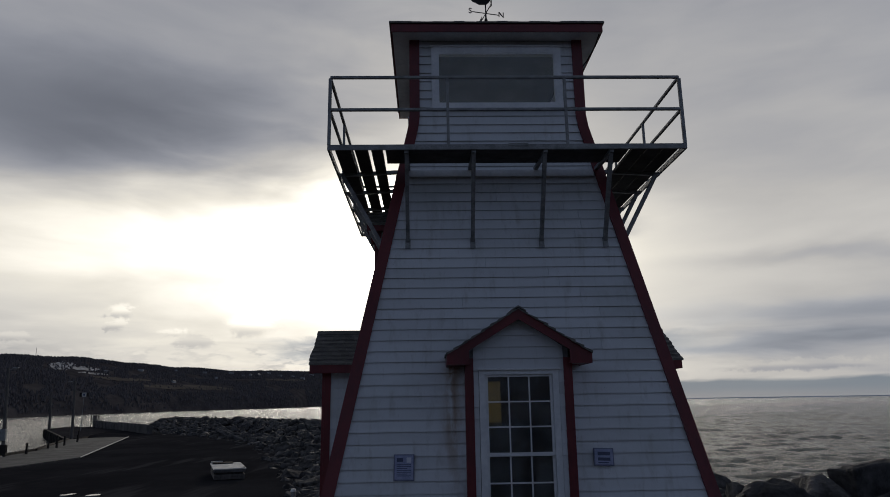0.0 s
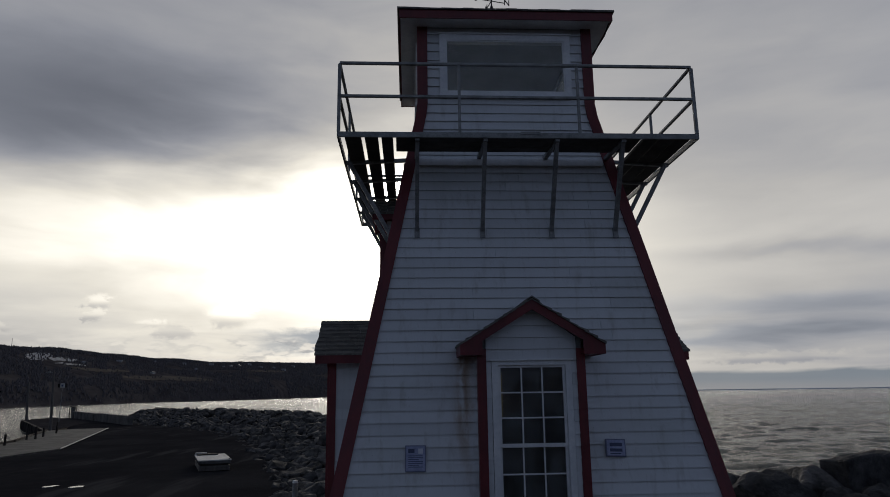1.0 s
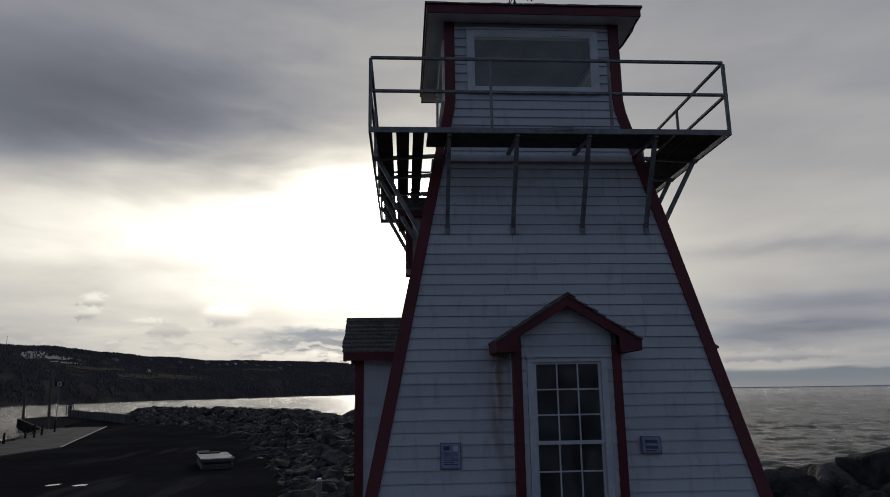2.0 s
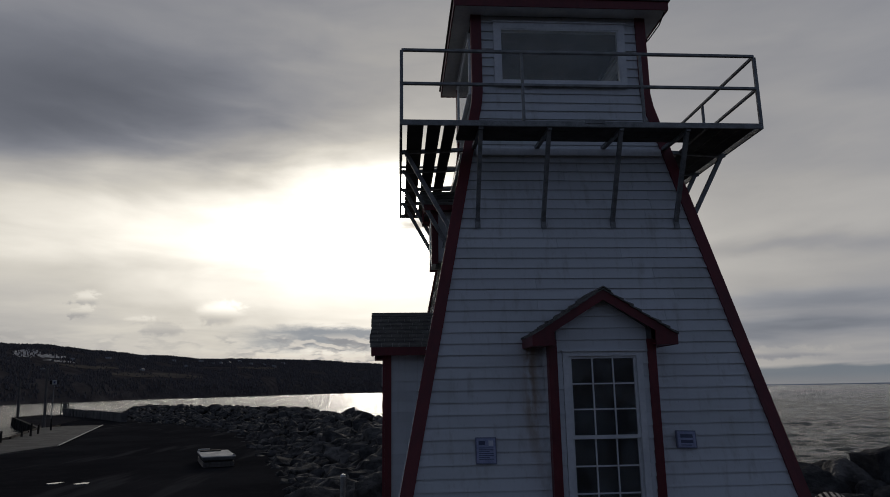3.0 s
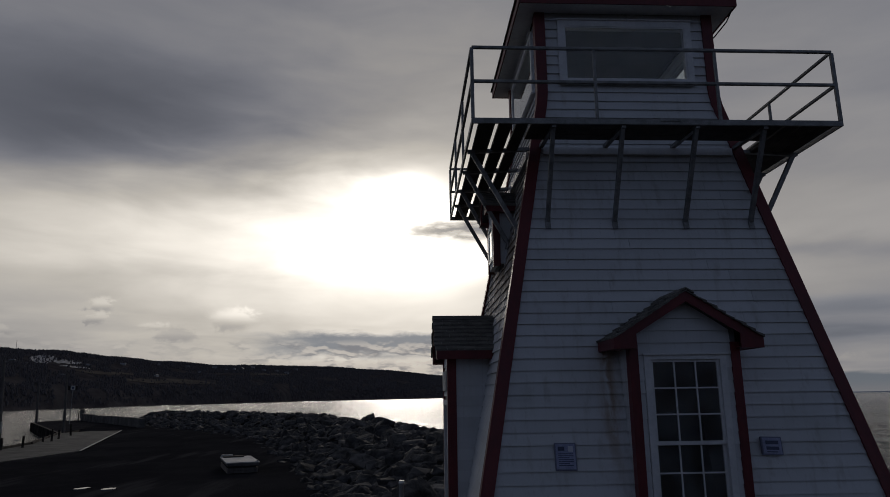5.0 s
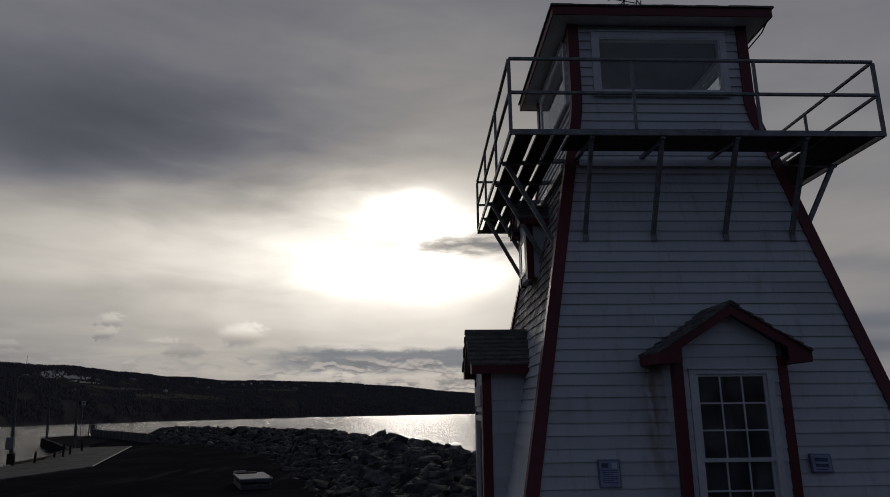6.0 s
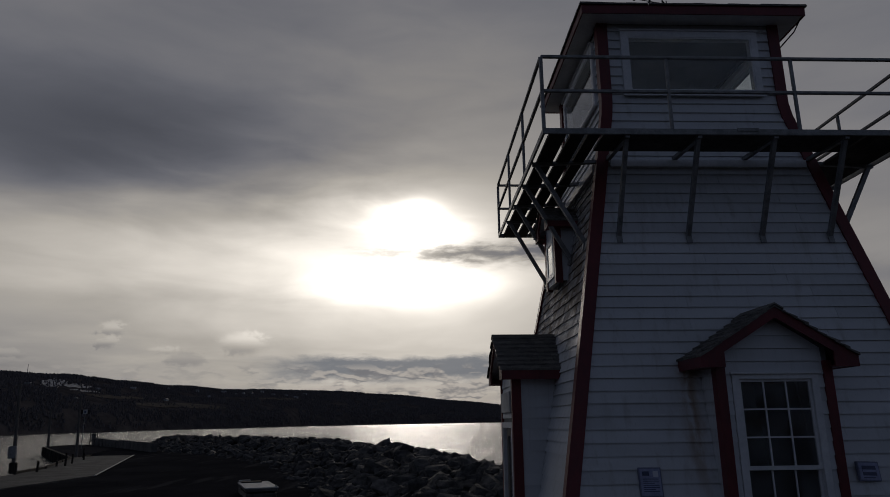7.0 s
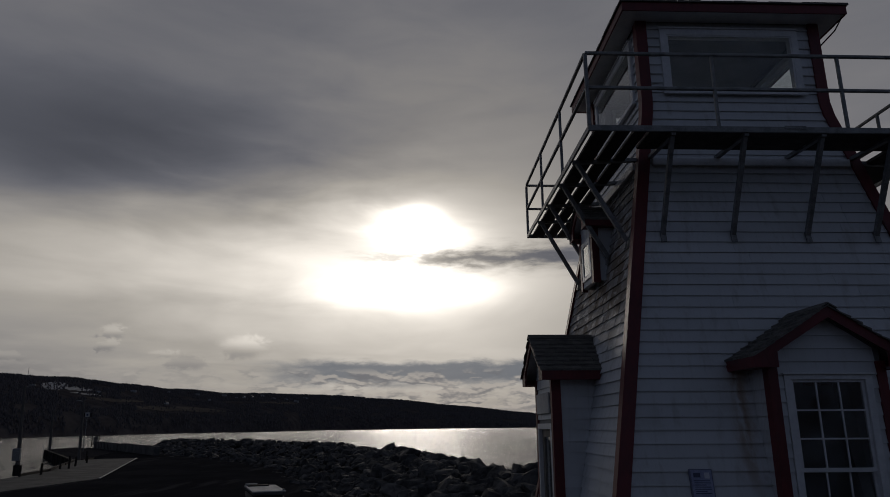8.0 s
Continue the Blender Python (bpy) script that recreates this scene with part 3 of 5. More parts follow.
def build_far_shore():
    bm = bmesh.new()
    azs = [-250 + 2.5 * i for i in range(76)] + [-62 + 0.5 * i for i in range(160)]
    ss = [-0.02, 0.0, 0.02, 0.05, 0.1, 0.2, 0.3, 0.4, 0.5, 0.6, 0.7, 0.8, 0.9, 1.0, 1.15]
    rows = [[bm.verts.new(hill_point(a, s)) for a in azs] for s in ss]
    for r0, r1 in zip(rows, rows[1:]):
        for i in range(len(azs) - 1):
            bm.faces.new((r0[i], r0[i + 1], r1[i + 1], r1[i]))
    ob = link("backdrop_hills", bm, HILL, smooth=True)
    tagged(ob, "dark wooded hills across the bay, with unseen hills added behind the camera", "hills", kind="structure")
    # low coast on the open sea's horizon, with distance haze put into its colour
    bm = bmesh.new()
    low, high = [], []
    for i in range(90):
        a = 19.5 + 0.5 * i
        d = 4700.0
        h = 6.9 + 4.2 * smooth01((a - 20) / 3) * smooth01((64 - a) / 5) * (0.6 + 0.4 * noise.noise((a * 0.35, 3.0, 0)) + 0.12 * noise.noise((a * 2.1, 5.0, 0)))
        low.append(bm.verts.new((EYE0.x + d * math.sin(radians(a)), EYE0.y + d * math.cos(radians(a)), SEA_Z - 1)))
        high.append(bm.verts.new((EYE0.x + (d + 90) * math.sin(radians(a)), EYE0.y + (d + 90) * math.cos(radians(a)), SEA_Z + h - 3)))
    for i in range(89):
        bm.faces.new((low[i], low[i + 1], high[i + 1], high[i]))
    tagged(link("backdrop_coast", bm, COAST, smooth=True), "low coast along the sea's horizon, paled by painted haze", "coast", kind="structure")
    # woods: many small ragged spruces, thickest along the skyline
    rnd = random.Random(5)
    vs, fs = [], []
    for i in range(40000):
        az = rnd.uniform(-50, 14)
        s = 1.0 - abs(rnd.gauss(0, 0.03)) if i % 3 == 0 else rnd.uniform(0.02, 1.0)
        if i % 3 and noise.noise((az * 0.5, s * 6, 2.0)) < -0.30:
            continue
        if -29.3 < az < -24.6 and 0.5 < s < 0.9 and rnd.random() < 0.6 and noise.noise((az * 1.6, s * 14, 5.0)) < 0.22:
            continue
        if i % 3 and any(a0 < az < a1 and s0 - 0.05 < s < s1 + 0.02 for a0, a1, s0, s1 in ((-22.5, -16, 0.24, 0.36), (-26, -22, 0.42, 0.50), (-13.5, -10.5, 0.55, 0.62))) and rnd.random() < 0.85:
            continue
        p = hill_point(az, s)
        k = max(1.0, lerp(SHORE, az) / 900)
        h = rnd.uniform(1.6, 4.2) * k * (1.0 if s > 0.9 else 0.85)
        r = h * rnd.uniform(0.3, 0.6)
        b = len(vs)
        turn = rnd.uniform(0, 6.28)
        vs += [(p.x + r * math.cos(turn + q * 1.2566), p.y + r * math.sin(turn + q * 1.2566), p.z - 1 + rnd.uniform(0, h * 0.2)) for q in range(5)]
        vs += [(p.x + 0.55 * r * math.cos(turn + q * 1.2566 + 0.6), p.y + 0.55 * r * math.sin(turn + q * 1.2566 + 0.6), p.z + h * 0.5) for q in range(5)]
        vs.append((p.x, p.y, p.z + h))
        for q in range(5):
            n = (q + 1) % 5
            fs += [(b + q, b + n, b + 5 + q), (b + n, b + 5 + n, b + 5 + q), (b + 5 + q, b + 5 + n, b + 10)]
    me = bpy.data.meshes.new("far_woods")
    me.from_pydata(vs, [], fs)
    me.materials.append(SPRUCE)
    tagged(new("far_woods", me), "dark bare and spruce woods on the far hills", "woods", kind="stuff")

    def patch(name, az0, az1, s0, s1, mat, label, seed, cat):
        r2 = random.Random(seed)
        pm = bmesh.new()
        n = 14
        lo, hi = [], []
        for i in range(n + 1):
            f = i / n
            w = math.sin(math.pi * min(max(f, 0.04), 0.96)) ** 0.5
            mid = (s0 + s1) / 2 + (s1 - s0) * 0.10 * r2.uniform(-1, 1)
            lo.append(pm.verts.new(hill_point(az0 + f * (az1 - az0), mid - w * (s1 - s0) / 2, 0.6)))
            hi.append(pm.verts.new(hill_point(az0 + f * (az1 - az0), mid + w * (s1 - s0) / 2, 0.6)))
        for i in range(n):
            pm.faces.new((lo[i], lo[i + 1], hi[i + 1], hi[i]))
        tagged(link(name, pm, mat), label, cat, kind="structure")

    patch("snow_patch_1", -28.9, -27.2, 0.62, 0.86, SNOW, "patch of old snow on a cleared hillside", 1, "snow")
    patch("snow_patch_2", -27.4, -25.6, 0.60, 0.72, SNOW, "patch of old snow on a cleared hillside", 2, "snow")
    patch("snow_patch_3", -27.0, -25.0, 0.52, 0.56, SNOW, "thin strip of old snow on the hillside", 3, "snow")
    patch("field_1", -22.5, -16.0, 0.24, 0.36, FIELD, "brown dead grass field on the far shore", 4, "field")
    patch("field_2", -26.0, -22.0, 0.42, 0.50, FIELD, "brown dead grass field on the far shore", 6, "field")
    patch("field_3", -13.5, -10.5, 0.55, 0.62, FIELD, "brown dead grass field on the far shore", 8, "field")


def far_house(az, s, w, d, h, turn, mat_roof):
    """A small gabled house on the far shore."""
    p = hill_point(az, s, -0.5)
    ob = empty("house", p)
    ob.rotation_euler = (0, 0, turn)
    part("wall", box(-w / 2, w / 2, -d / 2, d / 2, 0, h), HOUSE_WALL, ob)
    part("roof", prism([(-w / 2 - 0.5, h), (w / 2 + 0.5, h), (0, h + w * 0.42)], -d / 2 - 0.5, d / 2 + 0.5), mat_roof, ob)
    for i in (-1, 1):
        part("window", box(i * w * 0.25 - 0.5, i * w * 0.25 + 0.5, -d / 2 - 0.06, -d / 2 + 0.05, h * 0.4, h * 0.75), INK, ob)
    tagged(ob, "small pale gabled house on the far hillside", "house", "houses across the bay")


def build_radio_mast():
    p = hill_point(-29.8, 0.985)
    ob = empty("radio_mast", p)
    part("mast", rod((0, 0, -1), (0, 0, 13), 0.35, 0.2, 6), STEEL, ob)
    part("base_hut", box(-1.5, 1.5, -1.5, 1.5, -0.5, 2.2), HOUSE_WALL, ob)
    tagged(ob, "thin radio mast on the wooded ridge", "mast")


def build_far_houses():
    rnd = random.Random(12)
    for az, s in [(-20.3, 0.86), (-18.2, 0.80), (-16.2, 0.88), (-15.3, 0.78), (-14.7, 0.80), (-14.1, 0.79), (-12.4, 0.74), (-11.4, 0.72), (-10.6, 0.62), (-20.4, 0.45), (-25.2, 0.60), (-13.3, 0.87), (-22.8, 0.72), (-17.3, 0.60), (-9.9, 0.78)]:
        k = lerp(SHORE, az) / 900
        far_house(az, s, rnd.uniform(3.6, 5.5) * k, rnd.uniform(5, 9) * k, rnd.uniform(1.8, 2.6) * k, rnd.uniform(0, 3.1), SNOW if rnd.random() < 0.55 else HOUSE_ROOF)


def build_wharf():
    """The concrete apron, its timber pier, barriers, posts and poles."""
    top = LOT_Z + 0.10
    bm = bmesh.new()
    pts = [(-36.8, 44.0), (-35.7, 57.9), (-50.7, 102.9), (-55.2, 101.4), (-56.9, 96.5), (-46.6, 69.6), (-45.0, 61.0), (-44.6, 44.0)]
    lo = [bm.verts.new((x, y, SEA_Z - 2.5)) for x, y in pts]
    hi = [bm.verts.new((x, y, top)) for x, y in pts]
    bm.faces.new(hi)
    bm.faces.new(lo[::-1])
    for i in range(len(pts)):
        j = (i + 1) % len(pts)
        bm.faces.new((lo[i], lo[j], hi[j], hi[i]))
    tagged(link("pavement_wharf", bm, CONCRETE), "pale worn concrete wharf apron", "wharf", kind="structure")
    # pale strip along the apron's landward edge
    tagged(link("trim_apron_edge", beam((-35.55, 57.9, top + 0.03), (-50.5, 102.9, top + 0.005), 0.12, 0.07), SLAB), "pale concrete edge strip of the apron", "kerb", kind="structure")
    # timber crib pier
    pier = empty("timber_pier", (-74, 126, SEA_Z))
    a, b = Vector((-57.5, 97.5)), Vector((-91.6, 153.2))
    c, d = Vector((-93.4, 171.0)), Vector((-70.0, 142.0))
    side = Vector((0.855, 0.518)) * 9.0
    m = bmesh.new()
    hexa(m, [(*(p - Vector((-74, 126))), -2.0) for p in (a, b, c, d)], [(*(p - Vector((-74, 126))), LOT_Z - SEA_Z - 0.12) for p in (a, b, c, d)])
    part("core", m, TIMBER, pier)
    m = bmesh.new()
    hexa(m, [(*(p - Vector((-74, 126))), LOT_Z - SEA_Z - 0.118) for p in (a, b, c, d)], [(*(p - Vector((-74, 126))), LOT_Z - SEA_Z + 0.03) for p in (a, b, c, d)])
    part("deck", m, DECKING, pier, "dark worn asphalt pier deck")
    n = 34
    for i in range(n + 1):
        p = a.lerp(b, i / n) - Vector((-74, 126)) - side.normalized() * 0.16
        part("pile", rod((p.x, p.y, -2), (p.x, p.y, 1.85 + 0.25 * random.random()), 0.2, sides=7), TIMBER, pier)
    p0, p1 = a - Vector((-74, 126)), b - Vector((-74, 126))
    part("cap_beam", beam((p0.x, p0.y, 1.95), (p1.x, p1.y, 1.95), 0.4, 0.30), TIMBER, pier)
    e0, e1 = p1, c - Vector((-74, 126))
    part("end_beam", beam((e0.x, e0.y, 1.95), (e1.x, e1.y, 1.95), 0.4, 0.30), TIMBER, pier)
    tagged(pier, "dark tarred timber crib pier by the harbour", "pier")
    # mooring posts along the wharf edge
    post = link("mooring_post", rod((0, 0, 0), (0, 0, 1.15), 0.13, 0.11, 9), TIMBER)
    tagged(post, "dark round timber mooring post on the wharf edge", "post", "posts along the wharf")
    post.location = (-44.4, 64.1, top)
    for x, y, k in [(-44.6, 60.6, 0.92), (-47.6, 74.1, 0.58), (-46.6, 69.9, 0.2), (-44.8, 57.5, 0.2), (-47.0, 74.9, 1.29), (-48.7, 79.9, 1.0), (-51.4, 88.5, 0.82), (-54.6, 95.0, 1.2)]:
        q = copy_thing(post, pose(x, y, top))
        q.scale = (1, 1, k)
    # kerb timber along the edge
    for p, q in [((-45.2, 61.5), (-46.8, 70.0)), ((-46.9, 70.4), (-51.8, 83.2)), ((-51.9, 83.6), (-56.8, 96.4))]:
        tagged(link("wharf_curb", beam((*p, top + 0.12), (*q, top + 0.12), 0.25, 0.24), TIMBER), "low timber curb along the wharf edge", "curb", "wharf curbs")
    # interlocking concrete barrier blocks
    a, b, c = Vector((-52.0, 115.1)), Vector((-69.2, 141.2)), Vector((-85.5, 163.8))
    rnd = random.Random(3)
    spots = [(a.lerp(b, i / 5), a.lerp(b, (i + 0.985) / 5), 1.62) for i in range(5)]
    spots += [(b.lerp(c, i / 9), b.lerp(c, (i + 0.72) / 9), 1.5 + 0.03 * i) for i in range(9)]
    for p, q, h in spots:
        h += rnd.uniform(-0.04, 0.04)
        bm = beam((*p, LOT_Z + h / 2), (*q, LOT_Z + h / 2), 0.9, h, soft=0.06)
        tagged(link("concrete_block", bm, CONCRETE), "grey cast concrete barrier block on the lot", "concrete block", "row of barrier blocks")


def utility_pole(x, y, h, lean, with_box, arm, thick):
    ob = empty("utility_pole", (x, y, LOT_Z))
    ob.rotation_euler = (0, radians(lean), 0)
    part("pole", rod((0, 0, 0), (0, 0, h), thick, thick * 0.65, 12), POLE, ob, smooth=False)
    if with_box:
        part("meter_box", box(-0.42, 0.38, -0.45, -0.15, 1.5, 2.75, soft=0.03), STEEL, ob, "grey steel electrical box")
        part("base_guard", box(-0.3, 0.3, -0.3, 0.3, 0.0, 1.1, soft=0.05), TIMBER, ob)
    if arm:
        part("lamp_arm", rod((0, 0, h - 0.3), (arm, 0, h - 0.05), 0.04, 0.03, 8), STEEL, ob)
        part("lamp_head", box(arm - 0.1 if arm > 0 else arm - 0.5, arm + 0.5 if arm > 0 else arm + 0.1, -0.14, 0.14, h - 0.14, h + 0.02, soft=0.03), STEEL, ob, "grey lamp head")
    tagged(ob, "weathered grey wooden utility pole on the wharf", "utility pole", "poles along the wharf")


def build_wharf_things():
    utility_pole(-46.8, 64.0, 9.2, -3.2, True, 0.6, 0.21)
    utility_pole(-90.6, 153.0, 8.6, -2.5, False, 0.0, 0.32)
    utility_pole(-57.6, 99.0, 9.0, -2.2, False, -0.6, 0.24)
    # sign on a tall mast
    mast = empty("sign_mast", (-76.8, 140.0, LOT_Z))
    part("pole", rod((0, 0, 0), (0, 0, 7.0), 0.07, 0.05, 8), STEEL, mast)
    part("sign_board", box(-0.46, 0.46, -0.05, 0.05, 7.1, 8.0, soft=0.02), SLAB, mast, "pale square sign board")
    part("sign_symbol", box(-0.2, 0.2, -0.075, -0.051, 7.34, 7.76), INK, mast, "dark square symbol")
    for x in (-0.74, 0.74):
        part("sign_wing", box(x - 0.24, x + 0.24, -0.05, 0.05, 7.15, 7.95, soft=0.02), TIMBER, mast)
    tagged(mast, "harbour sign with a pale square on a thin mast", "sign")
    # frame with a pale board beside the pier
    rack = empty("notice_frame", (-87.0, 167.0, LOT_Z))
    for x in (-0.85, 0.85):
        part("leg", rod((x, 0, 0), (x, 0, 3.0), 0.12, 0.10, 8), TIMBER, rack)
    part("board", box(-0.55, 0.55, -0.06, 0.06, 0.9, 2.75, soft=0.03), CONCRETE, rack, "pale weathered board")
    part("rail", beam((-0.85, 0, 2.9), (0.85, 0, 2.9), 0.16, 0.16), TIMBER, rack)
    part("rail", beam((-0.85, 0, 0.8), (0.85, 0, 0.8), 0.12, 0.12), TIMBER, rack)
    tagged(rack, "pale notice board in a dark timber frame", "notice board")
    # floating dock section laid up on the lot
    dock = empty("dock_section", (-15.6, 38.4, LOT_Z))
    dock.rotation_euler = (0, 0, radians(20))
    for y in (-2.0, -0.68, 0.68, 2.0):
        part("float", box(-0.88, 0.88, y - 0.5, y + 0.5, 0, 0.50, soft=0.05), TIMBER, dock, "dark float drum casing")
    for x in (-0.95, 0.95):
        for z0, z1 in ((0.03, 0.18), (0.195, 0.345)):
            part("skirt_board", box(x - 0.03, x + 0.03, -2.55, 2.55, z0, z1, soft=0.006), POLE, dock, "weathered grey skirt board")
        part("side_beam", box(x - 0.05, x + 0.05, -2.6, 2.6, 0.48, 0.66, soft=0.01), CONCRETE, dock)
    for y in (-2.52, 2.52):
        for z0, z1 in ((0.03, 0.18), (0.195, 0.345)):
            part("skirt_board", box(-0.919, 0.919, y - 0.03, y + 0.03, z0, z1, soft=0.006), POLE, dock, "weathered grey skirt board")
        part("end_beam", box(-0.899, 0.899, y - 0.05, y + 0.05, 0.48, 0.66, soft=0.01), CONCRETE, dock)
    for i in range(17):
        y = -2.55 + i * 0.3
        part("deck_board", box(-1.06, 1.06, y, y + 0.285, 0.662, 0.72), SLAB, dock)
    part("loose_board", box(-0.9, 0.5, 1.5, 2.3, 0.725, 0.80, soft=0.01), TIMBER, dock, "rust-brown board lying on top")
    part("loose_board", box(-1.0, -0.2, 2.3, 2.55, 0.725, 0.86, soft=0.01), SLAB, dock, "pale board end")
    part("cleat", box(0.9, 1.0, -2.4, -2.1, 0.725, 0.80, soft=0.01), STEEL, dock)
    tagged(dock, "pale floating dock section laid up on the lot", "dock section")
    # puddles
    for x, y, w, d, a in [(-21.9, 29.3, 0.30, 0.55, -0.6), (-20.2, 28.8, 0.38, 0.42, -0.6)]:
        rnd = random.Random(int(x * 10))
        bm = bmesh.new()
        ring = []
        for i in range(18):
            q = 2 * math.pi * i / 18
            r = rnd.uniform(0.75, 1.1)
            u, v = w * r * math.cos(q), d * r * math.sin(q)
            ring.append((u * math.cos(a) - v * math.sin(a), u * math.sin(a) + v * math.cos(a)))
        zt = ground_height(x, y) + 0.06
        up = [bm.verts.new((x + u, y + v, zt)) for u, v in ring]
        dn = [bm.verts.new((x + u * 1.05, y + v * 1.05, zt - 0.09)) for u, v in ring]
        bm.faces.new(up)
        bm.faces.new(dn[::-1])
        for i in range(18):
            j = (i + 1) % 18
            bm.faces.new((dn[i], dn[j], up[j], up[i]))
        tagged(link("puddle", bm, PUDDLE), "shallow puddle reflecting the pale sky", "puddle", "puddles on the lot")


# ---------------------------------------------------------------- rocks
def rock_mesh(seed):
    rnd = random.Random(seed)
    bm = bmesh.new()
    sx, sy, sz = rnd.uniform(0.9, 1.45), rnd.uniform(0.7, 1.0), rnd.uniform(0.55, 0.8)
    for _ in range(15):
        v = Vector((rnd.gauss(0, 1), rnd.gauss(0, 1), rnd.gauss(0, 1)))
        m = max(abs(v.x), abs(v.y), abs(v.z))
        v = v.normalized() * 0.55 + v / m * 0.45
        bm.verts.new((v.x * sx, v.y * sy, v.z * sz))
    res = bmesh.ops.convex_hull(bm, input=bm.verts)
    bmesh.ops.delete(bm, geom=[e for e in res["geom_interior"] if isinstance(e, bmesh.types.BMVert)], context="VERTS")
    bmesh.ops.dissolve_limit(bm, angle_limit=radians(16), verts=bm.verts, edges=bm.edges)
    bmesh.ops.bevel(bm, geom=bm.edges[:], offset=0.06, segments=1, affect="EDGES", clamp_overlap=True)
    bmesh.ops.triangulate(bm, faces=bm.faces)
    bmesh.ops.subdivide_edges(bm, edges=[e for e in bm.edges if e.calc_length() > 0.45], cuts=1)
    for v in bm.verts:
        k = 0.11 * noise.noise(v.co * 1.7 + Vector((seed, 0, 0))) + 0.05 * noise.noise(v.co * 4.5 + Vector((0, seed, 0)))
        v.co *= 1 + k
    bmesh.ops.triangulate(bm, faces=bm.faces)
    me = bpy.data.meshes.new("rock")
    bm.to_mesh(me)
    bm.free()
    me.materials.append(ROCK)
    return me


ROCKS = [rock_mesh(40 + i) for i in range(14)]


def along(line, f):
    f = max(0.0, min(0.9999, f)) * (len(line) - 1)
    i = int(f)
    return Vector(line[i]).lerp(Vector(line[i + 1]), f - i)


def heap(parent_name, spots, label, single):
    """Rocks in one heap: the first ones as pieces of their own, the rest as one joined mesh."""
    base = empty(parent_name, spots[0][0])
    tagged(base, label, "rocks", kind="structure")
    vs, fs = [], []
    rnd = random.Random(77)
    for i, (p, size) in enumerate(spots):
        me = ROCKS[rnd.randrange(len(ROCKS))]
        m = Matrix.LocRotScale(p, Euler((rnd.uniform(-0.5, 0.5), rnd.uniform(-0.5, 0.5), rnd.uniform(0, 6.28))), (size * rnd.uniform(0.8, 1.25), size * rnd.uniform(0.8, 1.2), size * rnd.uniform(0.75, 1.1)))
        if i < single:
            ob = new("rock", me)
            ob.parent = base
            ob.matrix_local = Matrix.Translation(-Vector(base.location)) @ m
        else:
            b = len(vs)
            vs += [tuple(m @ v.co - Vector(base.location)) for v in me.vertices]
            fs += [tuple(b + k for k in f.vertices) for f in me.polygons]
    if vs:
        me = bpy.data.meshes.new("far_rocks")
        me.from_pydata(vs, [], fs)
        me.materials.append(ROCK)
        ob = new("far_rocks", me)
        ob.parent = base
        tagged(ob, kind="stuff")


def build_rocks():
    rnd = random.Random(9)
    spots = []
    n = 4300
    for i in range(n):
        f = (i / n) ** 1.25
        c, q = along(CREST, f), along(FOOT, f)
        s = rnd.uniform(-0.6, 0.96)
        if s >= 0:
            p = c.lerp(q, s)
            z = 0.05 - 0.35 * f + (LOT_Z - 0.0) * smooth01(s * 0.98) + rnd.uniform(-0.25, 0.25)
            if s < 0.25:
                z = -0.15 - 0.35 * f + rnd.uniform(-0.25, 0.3)
        else:
            d = (c - q).normalized()
            p = c - d * s * 9.0
            z = -0.2 + s * 5.0 + rnd.uniform(-0.3, 0.2)
        if p.y < 13 and abs(p.x) < 6:
            z = min(z, -0.6)
        size = rnd.uniform(0.40, 0.88) * (0.85 if f < 0.15 else 1.0)
        if s > 0.85:
            size *= 0.75
        elif rnd.random() < 0.07:
            size *= 1.35
        spots.append((Vector((p.x, p.y, z - 0.3)), size))
    heap("breakwater", spots, "breakwater of heaped dark grey quarry rock", 300)
    # shore rocks beyond the tower on the seaward side
    spots = []
    for i in range(420):
        y = rnd.uniform(-4.0, 14.0)
        x = 6.5 + rnd.uniform(0, 9.0) - max(0, y - 8) * 0.3
        z = -0.25 - 0.24 * (x - 6.5) + rnd.uniform(-0.15, 0.15)
        spots.append((Vector((x, y, z - 0.2)), rnd.uniform(0.35, 0.8)))
    spots.sort(key=lambda s: s[0].x)
    heap("shore_rocks", spots, "dark grey quarry rock heaped along the shore", 300)


